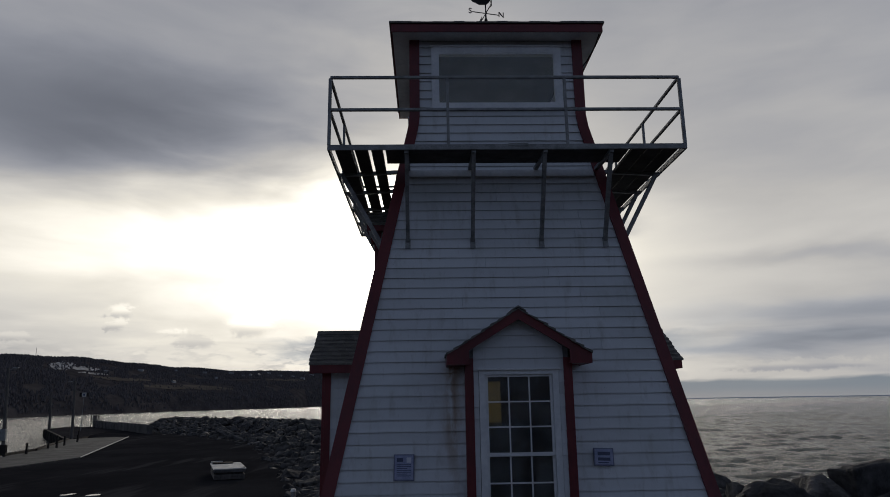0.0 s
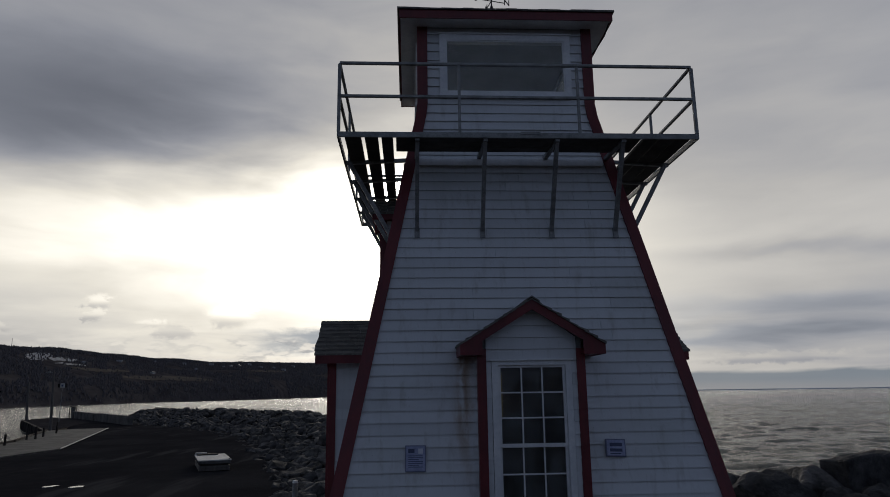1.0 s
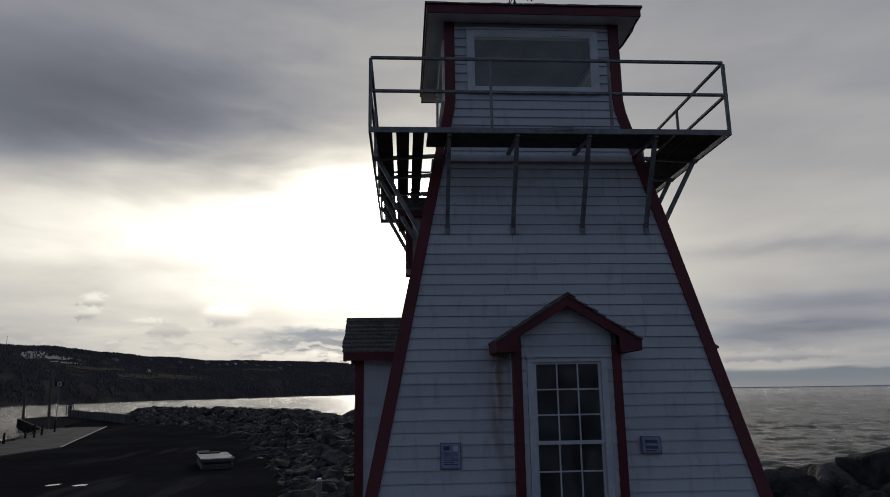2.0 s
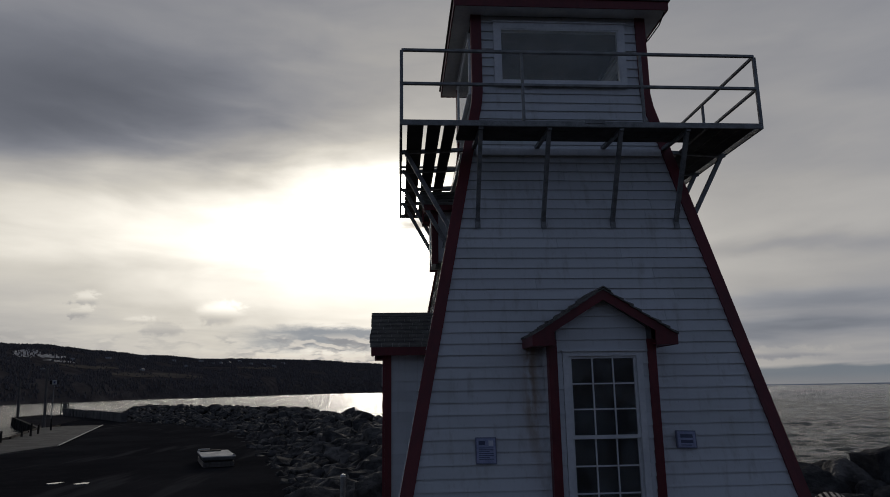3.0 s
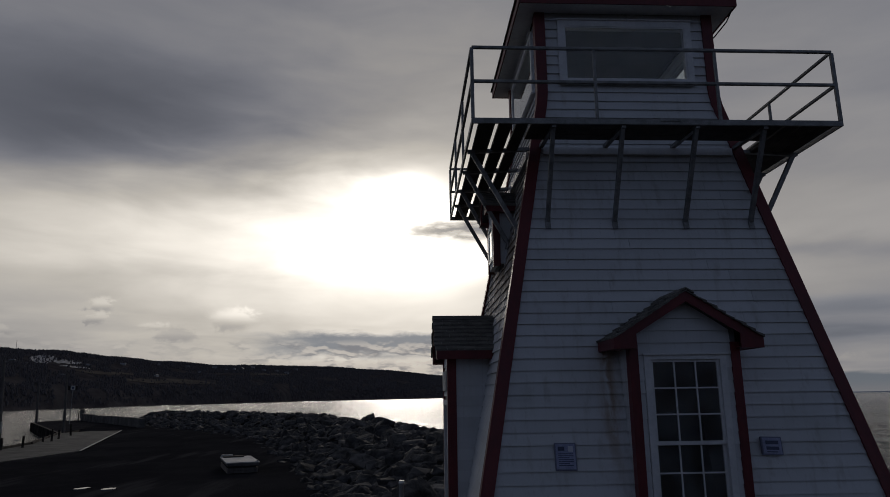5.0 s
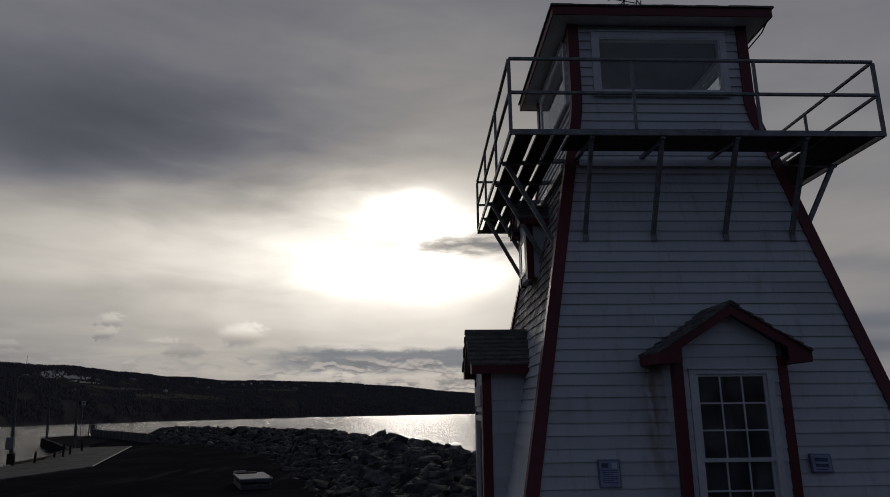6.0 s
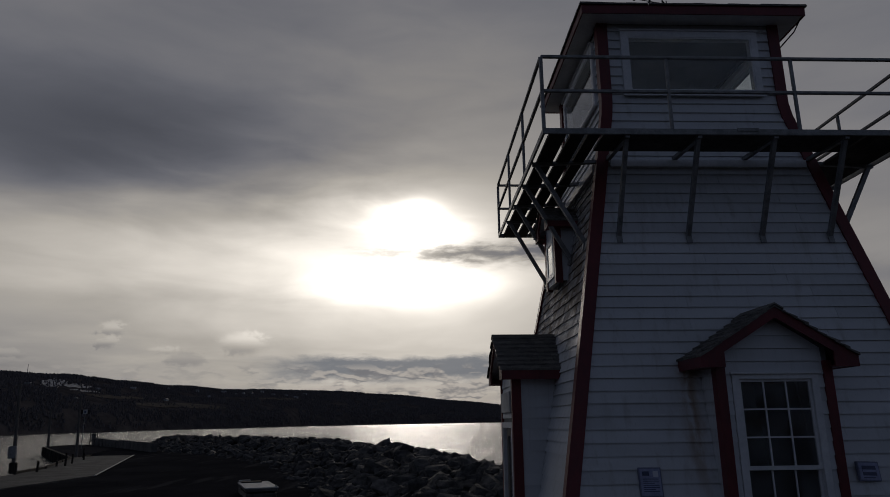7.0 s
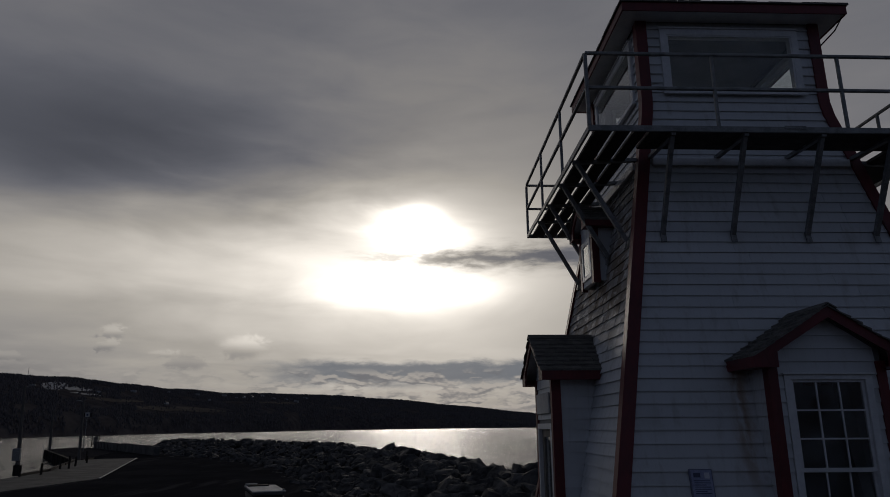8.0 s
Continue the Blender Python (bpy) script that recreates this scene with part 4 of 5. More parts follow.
def big_rock(name, x, y, z0, sx, sy, sz, turn, seed, label):
    """A quarried block: a hull of jittered corners with chipped edges."""
    rnd = random.Random(seed)
    bm = bmesh.new()
    if "squared" in label:
        for i in (-1, 1):
            for j in (-1, 1):
                for k in (0, 1):
                    for _ in range(2):
                        bm.verts.new((i * sx * rnd.uniform(0.36, 0.52), j * sy * rnd.uniform(0.34, 0.52), sz * (k + rnd.uniform(-0.22, 0.02) * k)))
    else:
        for _ in range(30):
            v = Vector((rnd.gauss(0, 1), rnd.gauss(0, 1), rnd.gauss(0, 1))).normalized()
            r = rnd.uniform(0.42, 0.55)
            bm.verts.new((v.x * sx * r, v.y * sy * r, sz * (0.5 + v.z * r)))
    res = bmesh.ops.convex_hull(bm, input=bm.verts)
    bmesh.ops.delete(bm, geom=[e for e in res["geom_interior"] if isinstance(e, bmesh.types.BMVert)], context="VERTS")
    bmesh.ops.dissolve_limit(bm, angle_limit=radians(14), verts=bm.verts, edges=bm.edges)
    bmesh.ops.bevel(bm, geom=bm.edges[:], offset=0.04, segments=1, affect="EDGES", clamp_overlap=True)
    for least in (0.4, 0.2, 0.12):
        bmesh.ops.triangulate(bm, faces=bm.faces)
        bmesh.ops.subdivide_edges(bm, edges=[e for e in bm.edges if e.calc_length() > least], cuts=1)
    bmesh.ops.triangulate(bm, faces=bm.faces)
    mid = Vector((0, 0, sz * 0.4))
    for v in bm.verts:
        q = v.co + Vector((seed, 0, 0))
        v.co += (v.co - mid).normalized() * (0.09 * noise.noise(q * 1.6) + 0.075 * noise.noise(q * 4.0) + 0.035 * noise.noise(q * 10))
    ob = link(name, bm, ROCK)
    ob.location = (x, y, z0)
    ob.rotation_euler = (rnd.uniform(-0.06, 0.06), rnd.uniform(-0.06, 0.06), turn)
    tagged(ob, label, "boulder", "large boulders")


def build_boulders():
    big_rock("boulder", 9.65, 5.7, -0.7, 2.0, 0.85, 1.42, 0.3, 43, "large squared grey armour stone on the shore")
    big_rock("boulder", 6.95, 5.2, -0.7, 2.3, 1.2, 1.12, -0.2, 5, "rounded dark boulder on the shore rocks")
    big_rock("boulder", 8.2, 5.5, -0.7, 1.5, 1.2, 1.25, 0.5, 8, "rounded dark boulder on the shore rocks")
    big_rock("boulder", 8.6, 4.3, -0.7, 1.3, 0.8, 0.75, 0.2, 11, "pale low boulder on the shore rocks")
    big_rock("boulder", 11.3, 5.9, -0.9, 1.9, 1.5, 1.42, -0.2, 13, "large squared grey armour stone on the shore")
    for x, y, k, seed in ((8.3, 4.6, 0.75, 31), (9.3, 4.5, 0.85, 32), (10.3, 4.4, 0.7, 33), (9.0, 3.7, 0.6, 34), (7.0, 4.5, 0.65, 35), (10.9, 5.0, 0.8, 36), (6.6, 6.4, 0.9, 37), (8.3, 6.6, 1.0, 38)):
        big_rock("boulder", x, y, -0.75, 1.3 * k, 1.1 * k, 1.15 * k, seed * 0.7, seed, "angular grey boulder among the shore rocks")
    big_rock("boulder", -5.2, 9.8, -1.5, 1.9, 1.3, 1.1, 0.3, 17, "large dark boulder below the tower's mound")
    big_rock("boulder", -5.6, 7.2, -1.4, 1.5, 1.1, 1.05, -0.5, 19, "flat dark boulder below the tower's mound")
    big_rock("boulder", -3.4, 11.5, -1.4, 1.8, 1.4, 1.2, 0.9, 23, "dark boulder below the tower's mound")


build_ground()
build_sea()
build_far_shore()
build_far_houses()
build_radio_mast()
build_wharf()
build_wharf_things()
build_rocks()
build_boulders()


# ---------------------------------------------------------------- lighthouse
AXIS = (-0.028, -0.05, 0.0)
YAW = 0.5
KINK, EAVE, ROW = 6.75, 8.17, 0.152
FLOOR = 5.9
BAY_W, BAY_TOP = 0.66, 2.92


def half(z):
    """Half the tower's width at a height, over the corner boards."""
    return 2.76 - 0.2 * min(z, KINK)


def opening(face, z):
    """The stretch of a wall, from the middle out, that a bay or window takes at this height."""
    if face in (0, -90, 90) and z < BAY_TOP:
        return 0.64
    if face == -90 and 4.38 < z < 5.12:
        return 0.40
    if face == 180 and 1.9 < z < 2.74:
        return 0.27
    if 6.99 < z < 8.03:
        return 1.04
    return 0.0


def wall_strip(bm, u0, u1, z0, z1, n0, n1, back0, back1):
    """A board on the front face: u across, n its outer distance from the axis at z0 and z1."""
    a0, b0 = u0 if isinstance(u0, tuple) else (u0, u0)
    a1, b1 = u1 if isinstance(u1, tuple) else (u1, u1)
    hexa(bm, [(a0, -n0, z0), (a1, -n0, z0), (a1, -back0, z0), (a0, -back0, z0)], [(b0, -n1, z1), (b1, -n1, z1), (b1, -back1, z1), (b0, -back1, z1)])
    return bm


def build_tower():
    tower = empty("lighthouse", AXIS)
    tower.rotation_euler = (0, 0, radians(YAW))
    tagged(tower, "white clapboard lighthouse tower with dark red corner boards", "lighthouse")
    names = {0: "front_wall", -90: "side_wall", 90: "side_wall", 180: "back_wall"}
    for face in (0, -90, 90, 180):
        rnd = random.Random(face + 500)
        # sheathing with its openings
        bm = bmesh.new()
        cuts = [-0.1, 1.0, 1.9, 2.74, BAY_TOP, 4.38, 5.12, FLOOR, KINK, 6.99, 8.03, EAVE]
        for z0, z1 in zip(cuts, cuts[1:]):
            o = opening(face, (z0 + z1) / 2)
            h0, h1 = half(z0) - 0.05, half(z1) - 0.05
            ends = [((-h0, -h1), -o), (o, (h0, h1))] if o else [((-h0, -h1), (h0, h1))]
            for u0, u1 in ends:
                wall_strip(bm, u0, u1, z0, z1, h0, h1, h0 - 0.10, h1 - 0.10)
        wall = part(names[face], turned(bm, face), INNER, tower)
        # clapboards
        z = -0.0
        while z < EAVE - 0.02:
            z1 = min(z + ROW, EAVE)
            o = opening(face, z + ROW * 0.5)
            h0, h1 = half(z) - 0.03, half(z1) - 0.03
            runs = [(-h0, -o), (o, h0)] if o else [(-h0, h0)]
            split = False
            for a, b in runs:
                joints = [a]
                while True:
                    split = face == -90 and 2.95 < z < 5.75
                    step = rnd.uniform(0.11, 0.30) if split else rnd.uniform(1.3, 3.4)
                    if joints[-1] + step > b - (0.08 if split else 0.5):
                        break
                    joints.append(joints[-1] + step)
                joints.append(b)
                for j0, j1 in zip(joints, joints[1:]):
                    shrink = (h0 - h1)
                    t0 = j0 + (shrink if j0 == -h0 else 0)
                    t1 = j1 - (shrink if j1 == h0 else 0)
                    sag = rnd.uniform(-0.007, 0.007) if split else rnd.uniform(-0.0025, 0.0025)
                    proud = rnd.uniform(-0.006, 0.005) if split else rnd.uniform(-0.002, 0.002)
                    bm = bmesh.new()
                    wall_strip(bm, (j0 + 0.0015, t0 + 0.0015), (j1 - 0.0015, t1 - 0.0015), z + sag, z1 + 0.012, half(z) - (0.019 if split else 0.010) + proud, half(z1) - 0.040, half(z) - 0.048, half(z1) - 0.048)
                    part("shingle" if split else "clapboard", turned(bm, face), WHITE, wall)
            z = z1
    # corner boards, two at each corner
    for face in (0, -90, 90, 180):
        over = 0.014 if face in (0, 180) else -0.0205
        out = 0.014 if face in (0, 180) else 0.0125
        for side in (-1, 1):
            bm = bmesh.new()
            for z0, z1 in ((-0.1, KINK - 0.12), (KINK - 0.12, KINK + 0.1), (KINK + 0.1, EAVE)):
                a, b = half(z0), half(z1)
                u0 = (side * (a - 0.15), side * (b - 0.15))
                u1 = (side * (a + over), side * (b + over))
                if side < 0:
                    u0, u1 = u1, u0
                wall_strip(bm, u0, u1, z0, z1, a + out, b + out, a - 0.02, b - 0.02)
            part("corner_board", turned(bm, face), RED, tower, "dark red painted corner board")
    # lantern windows
    for face in (0, -90, 90, 180):
        n = half(8) - 0.0
        win = bmesh.new()
        for x0, x1, z0, z1 in ((-1.065, 1.065, 7.94, 8.045), (-1.065, 1.065, 6.965, 7.035), (-1.065, -0.965, 7.035, 7.94), (0.965, 1.065, 7.035, 7.94)):
            box(x0, x1, -n - 0.022, -n + 0.13, z0, z1, win)
        frame_ob = part("lantern_window", turned(win, face), TRIM, tower, "white painted window frame")
        sash = bmesh.new()
        for x0, x1, z0, z1 in ((-0.965, 0.965, 7.915, 7.94), (-0.965, 0.965, 7.035, 7.062), (-0.965, -0.94, 7.062, 7.915), (0.94, 0.965, 7.062, 7.915)):
            box(x0, x1, -n - 0.012, -n + 0.045, z0, z1, sash)
        part("sash", turned(sash, face), TRIM, frame_ob)
        lip = box(-1.09, 1.09, -n - 0.05, -n - 0.0225, 6.945, 6.972)
        part("sill", turned(lip, face), TRIM, frame_ob)
        drip = box(-1.085, 1.085, -n - 0.045, -n - 0.0225, 8.04, 8.06)
        part("drip_cap", turned(drip, face), TRIM, frame_ob)
        pane = part("pane", turned(box(-0.941, 0.941, -n - 0.004, -n + 0.002, 7.061, 7.916), face), GLASS, frame_ob, "window glass with a pale glare film")
        pane.visible_shadow = False
    # floors inside
    part("lantern_floor", box(-1.42, 1.42, -1.42, 1.42, FLOOR - 0.12, FLOOR), INNER, tower)
    part("upper_floor", box(-2.05, 2.05, -2.05, 2.05, 2.95, 3.07), INNER, tower)
    part("ground_floor", box(-2.58, 2.58, -2.58, 2.58, -0.1, 0.05), INNER, tower)
    part("lantern_ceiling", box(-1.30, 1.30, -1.30, 1.30, EAVE - 0.06, EAVE - 0.004), INNER, tower)
    blind_y = half(2.3) - 0.17
    part("window_blind", box(-0.275, 0.275, blind_y - 0.004, blind_y, 1.88, 2.76), BLIND, tower, "yellowed blind in the back window")
    part("partition", box(-1.5, -1.44, -1.4, 1.9, 0.05, 2.93), CREAM, tower, "cream painted partition inside")
    # roof
    ov = 1.69
    bm = bmesh.new()
    rim = [(-ov, -ov), (ov, -ov), (ov, ov), (-ov, ov)]
    inn = 1.40
    ii = [(-inn, -inn), (inn, -inn), (inn, inn), (-inn, inn)]
    for i in range(4):
        j = (i + 1) % 4
        hexa(bm, [(*rim[i], EAVE), (*rim[j], EAVE), (*ii[j], EAVE), (*ii[i], EAVE)], [(*rim[i], EAVE + 0.02), (*rim[j], EAVE + 0.02), (*ii[j], EAVE + 0.02), (*ii[i], EAVE + 0.02)])
    part("soffit", bm, TRIM, tower, "white painted soffit")
    for face in (0, -90, 90, 180):
        e = ov + (0.022 if face in (0, 180) else -0.002)
        part("fascia", turned(box(-e, e, -ov - 0.022, -ov - 0.001, EAVE - 0.012, EAVE + 0.13), face), RED, tower, "dark red fascia board")
        # roof slope in shingle courses
        roof = bmesh.new()
        peak, e0 = 9.08, ov + 0.05
        courses = 11
        rnd = random.Random(face)
        for c in range(courses):
            f0, f1 = c / courses, (c + 1) / courses
            w0, w1 = e0 * (1 - f0), e0 * (1 - f1)
            z0, z1 = EAVE + 0.13 + (peak - EAVE - 0.13) * f0, EAVE + 0.13 + (peak - EAVE - 0.13) * f1
            k = max(2, int(2 * w0 / 0.17))
            for i in range(k):
                a, b = -w0 + 2 * w0 * i / k, -w0 + 2 * w0 * (i + 0.97) / k
                r = w1 / w0
                lift = rnd.uniform(0.018, 0.034)
                hexa(roof, [(a, -w0, z0), (b, -w0, z0), (b * r, -w1, z1), (a * r, -w1, z1)], [(a, -w0, z0 + lift), (b, -w0, z0 + lift), (b * r, -w1, z1 + 0.01), (a * r, -w1, z1 + 0.01)])
        part("roof_slope", turned(roof, face), SHINGLE, tower, "weathered grey roof shingles")
    # cable sagging under the eave
    cu = bpy.data.curves.new("cable", "CURVE")
    cu.dimensions, cu.bevel_depth, cu.bevel_resolution = "3D", 0.011, 1
    sp = cu.splines.new("POLY")
    pts = [(1.66, -1.66, EAVE - 0.03), (1.63, -1.5, EAVE - 0.16), (1.56, -1.2, EAVE - 0.25), (1.50, -0.8, EAVE - 0.25), (1.45, -0.4, EAVE - 0.22)]
    sp.points.add(len(pts) - 1)
    for p, q in zip(sp.points, pts):
        p.co = (*q, 1)
    me = bpy.data.meshes.new_from_object(bpy.data.objects.new("cable_tmp", cu))
    me.materials.append(IRON)
    cable = new("cable", me)
    cable.parent = tower
    return tower


def shingle_row(parent, side, y0, y1, ridge, eave, w, rnd, courses=6):
    """Rows of split shingles on one slope of a small gable roof."""
    for c in range(courses):
        f0, f1 = c / courses, (c + 1) / courses
        x0, x1 = w * (1 - f0), w * (1 - f1)
        z0, z1 = eave + (ridge - eave) * f0, eave + (ridge - eave) * f1
        y = y0 + rnd.uniform(-0.01, 0.01)
        while y < y1 - 0.03:
            b = min(y1, y + rnd.uniform(0.09, 0.19))
            t = rnd.uniform(0.024, 0.034)
            dx = rnd.uniform(-0.008, 0.014)
            bm = bmesh.new()
            lo = [(side * (x0 + 0.02 + dx), y, z0 - 0.012), (side * (x0 + 0.02 + dx), b - 0.004, z0 - 0.012), (side * (x1 - 0.02), b - 0.004, z1 + 0.002), (side * (x1 - 0.02), y, z1 + 0.002)]
            hexa(bm, lo, [(p[0], p[1], p[2] + (t if i < 2 else 0.010)) for i, p in enumerate(lo)])
            part("shingle", bm, SHINGLE, parent)
            y = b


def gable_roof(thing, w, ridge, eave, y0, y1, drop, seed, courses):
    """A gable roof that runs from y0 at its front to y1: deck, rakes, eaves, shingles."""
    rnd = random.Random(seed)
    deck = bmesh.new()
    t = 0.035
    for s in (-1, 1):
        hexa(deck, [(s * w, y0 + 0.03, eave - t), (0, y0 + 0.03, ridge - t), (0, y1, ridge - t), (s * w, y1, eave - t)], [(s * w, y0 + 0.03, eave), (0, y0 + 0.03, ridge), (0, y1, ridge), (s * w, y1, eave)])
    roof = part("roof", deck, TRIM, thing)
    for s in (-1, 1):
        slope, in_x, tip_x = (ridge - eave) / w, w - 0.27, w + 0.012
        rake = prism([(0, ridge - 0.002), (s * tip_x, eave - 0.002), (s * tip_x, eave - drop), (s * in_x, eave - drop), (s * in_x, eave - drop + 0.282 * slope), (0, ridge - drop)], y0, y0 + 0.029)
        part("rake_board", rake, RED, thing, "dark red rake board")
        x0, x1 = sorted((s * (w - 0.01), s * (w + 0.012)))
        part("eave_board", box(x0, x1, y0 + 0.0295, y1, eave - drop, eave - 0.006), RED, thing, "dark red eave board")
        x0, x1 = sorted((s * (w - 0.012), s * (w - 0.27)))
        part("soffit", box(x0, x1, y0 + 0.031, y1, eave - drop + 0.01, eave - drop + 0.022), RED, thing)
        shingle_row(roof, s, y0 - 0.025, y1, ridge, eave, w, rnd, courses)
        cap = bmesh.new()
        hexa(cap, [(0, y0 - 0.03, ridge + 0.022), (s * 0.10, y0 - 0.03, ridge + 0.022 - 0.10 * (ridge - eave) / w), (s * 0.10, y1, ridge + 0.022 - 0.10 * (ridge - eave) / w), (0, y1, ridge + 0.022)],
             [(0, y0 - 0.03, ridge + 0.040), (s * 0.10, y0 - 0.03, ridge + 0.040 - 0.10 * (ridge - eave) / w), (s * 0.10, y1, ridge + 0.040 - 0.10 * (ridge - eave) / w), (0, y1, ridge + 0.040)])
        part("ridge_cap", cap, SHINGLE, roof)
    return roof


def board_rows(parent, y, w_of, hole, z0, z1, seed):
    """Clapboards on a small upright front at y; hole(z) is the half width left open."""
    rnd = random.Random(seed)
    z = z0
    while z < z1 - 0.02:
        t = min(z + ROW, z1)
        o = hole((z + t) / 2)
        a, b = w_of(z), w_of(t)
        if a > 0.03:
            runs = [((-a, -b), (-o, -o)), ((o, o), (a, b))] if o else [((-a, -b), (a, b))]
            for u0, u1 in runs:
                if abs(u1[0] - u0[0]) < 0.02:
                    continue
                bm = bmesh.new()
                wall_strip(bm, u0, u1, z + rnd.uniform(-0.002, 0.002), t + 0.008, -y + 0.024, -y + 0.004, -y, -y)
                part("clapboard", bm, WHITE, parent)
        z = t


def build_bay(name, label, category, door):
    """A gabled bay that stands out from the sloping wall, with a tall window or a door."""
    bay = empty(name, AXIS)
    bay.rotation_euler = (0, 0, radians(YAW))
    tagged(bay, label, category)
    front = -2.67 if not door else -2.79
    w, roof_w, ridge, eave = BAY_W, 0.915, 3.515, 2.945
    tip = front - 0.20
    rise = (ridge - eave) / roof_w
    ow, oz0, oz1 = (0.47, 0.42, 2.70) if not door else (0.53, 0.05, 2.16)
    # front wall round the opening, and two cheeks that run back into the tower
    wall = bmesh.new()
    for x0, x1 in ((-w, -ow), (ow, w)):
        box(x0, x1, front, front + 0.09, 0.0, oz1, wall)
    if oz0 > 0.06:
        box(-ow, ow, front, front + 0.09, 0.0, oz0, wall)
    top_at = lambda x: ridge - abs(x) * rise - 0.05
    prism([(-w, oz1), (w, oz1), (w, top_at(w)), (0, top_at(0)), (-w, top_at(w))], front, front + 0.09, wall)
    body = part("wall", wall, INNER, bay)
    for s in (-1, 1):
        cheek = bmesh.new()
        x0, x1 = sorted((s * w, s * (w - 0.08)))
        hexa(cheek, [(x0, front + 0.0905, 0), (x1, front + 0.0905, 0), (x1, -half(0) + 0.25, 0), (x0, -half(0) + 0.25, 0)],
             [(x0, front + 0.0905, BAY_TOP), (x1, front + 0.0905, BAY_TOP), (x1, -half(BAY_TOP) + 0.1, BAY_TOP), (x0, -half(BAY_TOP) + 0.1, BAY_TOP)])
        side = part("cheek", cheek, INNER, bay)
        z = 0.0
        while z < BAY_TOP - 0.05:
            t = min(z + ROW, BAY_TOP)
            bm = bmesh.new()
            o0, o1 = s * (w + 0.02), s * (w + 0.004)
            y_b, y_t = -half(z) + 0.03, -half(t) + 0.03
            if front + 0.02 < y_b - 0.02:
                hexa(bm, [(s * w, front - 0.01, z), (o0, front - 0.01, z), (o0, y_b, z), (s * w, y_b, z)], [(s * w, front - 0.01, t + 0.008), (o1, front - 0.01, t + 0.008), (o1, y_t, t + 0.008), (s * w, y_t, t + 0.008)])
                part("clapboard", bm, WHITE, side)
            else:
                bm.free()
            z = t
        # red corner boards, one on the front and one on the cheek
        x0, x1 = sorted((s * (w - 0.075), s * (w + 0.036)))
        part("corner_board", box(x0, x1, front - 0.034, front - 0.0005, 0.0, eave - 0.05), RED, bay, "dark red corner board")
        x0, x1 = sorted((s * (w + 0.0225), s * (w + 0.035)))
        part("corner_board", box(x0, x1, front, front + 0.10, 0.0, eave - 0.05), RED, bay, "dark red corner board")
    ww = w - 0.0755
    limit = lambda z: max(0.0, min(ww, (ridge - 0.10 - z) / rise))
    board_rows(body, front, limit, lambda z: (ow + 0.05 if oz0 - 0.02 < z < oz1 + 0.05 else 0.0), 0.0, ridge - 0.14, 31 if door else 30)
    gable_roof(bay, roof_w, ridge, eave, tip, -half(ridge) + 0.25, 0.135, 60 if door else 61, 8)
    if not door:
        sash_window(bay, "bay_window", front, 0.40, 0.70, 1.69, 2.655, 3, 3)
    else:
        build_door(bay, front, ow, oz0, oz1)
    return bay


def sash_window(thing, name, front, gw, zb, zm, zt, cols, rows):
    """A double-hung window: casing, two sashes with bars, panes, sill and head."""
    y = front - 0.03
    bm = bmesh.new()
    ow = gw + 0.115
    for x0, x1, z0, z1 in ((-ow, -gw - 0.035, zb - 0.13, zt + 0.085), (gw + 0.035, ow, zb - 0.13, zt + 0.085), (-gw - 0.035, gw + 0.035, zt + 0.03, zt + 0.085)):
        box(x0, x1, y, front + 0.09, z0, z1, bm)
    win = part(name, bm, TRIM, thing, "white painted sash window")
    part("sill", box(-ow - 0.03, ow + 0.03, y - 0.05, front + 0.09, zb - 0.15, zb - 0.085, soft=0.006), TRIM, win)
    part("drip_cap", box(-ow - 0.02, ow + 0.02, y - 0.03, front + 0.0, zt + 0.086, zt + 0.106), TRIM, win)
    for z0, z1, yy in ((zm + 0.025, zt, front + 0.004), (zb, zm - 0.025, front + 0.034)):
        sash = bmesh.new()
        for x0, x1, a, b in ((-gw - 0.034, -gw, z0 - 0.04, z1 + 0.029), (gw, gw + 0.034, z0 - 0.04, z1 + 0.029), (-gw, gw, z1, z1 + 0.029), (-gw, gw, z0 - 0.045, z0)):
            box(x0, x1, yy, yy + 0.028, a, b, sash)
        part("sash", sash, TRIM, win)
        for i in range(1, cols):
            x = -gw + 2 * gw * i / cols
            part("glazing_bar", box(x - 0.009, x + 0.009, yy + 0.003, yy + 0.023, z0, z1), TRIM, win)
        for j in range(1, rows):
            z = z0 + (z1 - z0) * j / rows
            for i in range(cols):
                x0, x1 = -gw + 2 * gw * i / cols, -gw + 2 * gw * (i + 1) / cols
                part("glazing_bar", box(x0 + (0.009 if i else 0), x1 - (0.009 if i < cols - 1 else 0), yy + 0.003, yy + 0.023, z - 0.009, z + 0.009), TRIM, win)
        for i in range(cols):
            for j in range(rows):
                x0, z00 = -gw + 2 * gw * i / cols, z0 + (z1 - z0) * j / rows
                pane = part("pane", box(x0 + 0.001, x0 + 2 * gw / cols - 0.001, yy + 0.011, yy + 0.015, z00 + 0.001, z00 + (z1 - z0) / rows - 0.001), GLASS, win)
                pane.visible_shadow = False


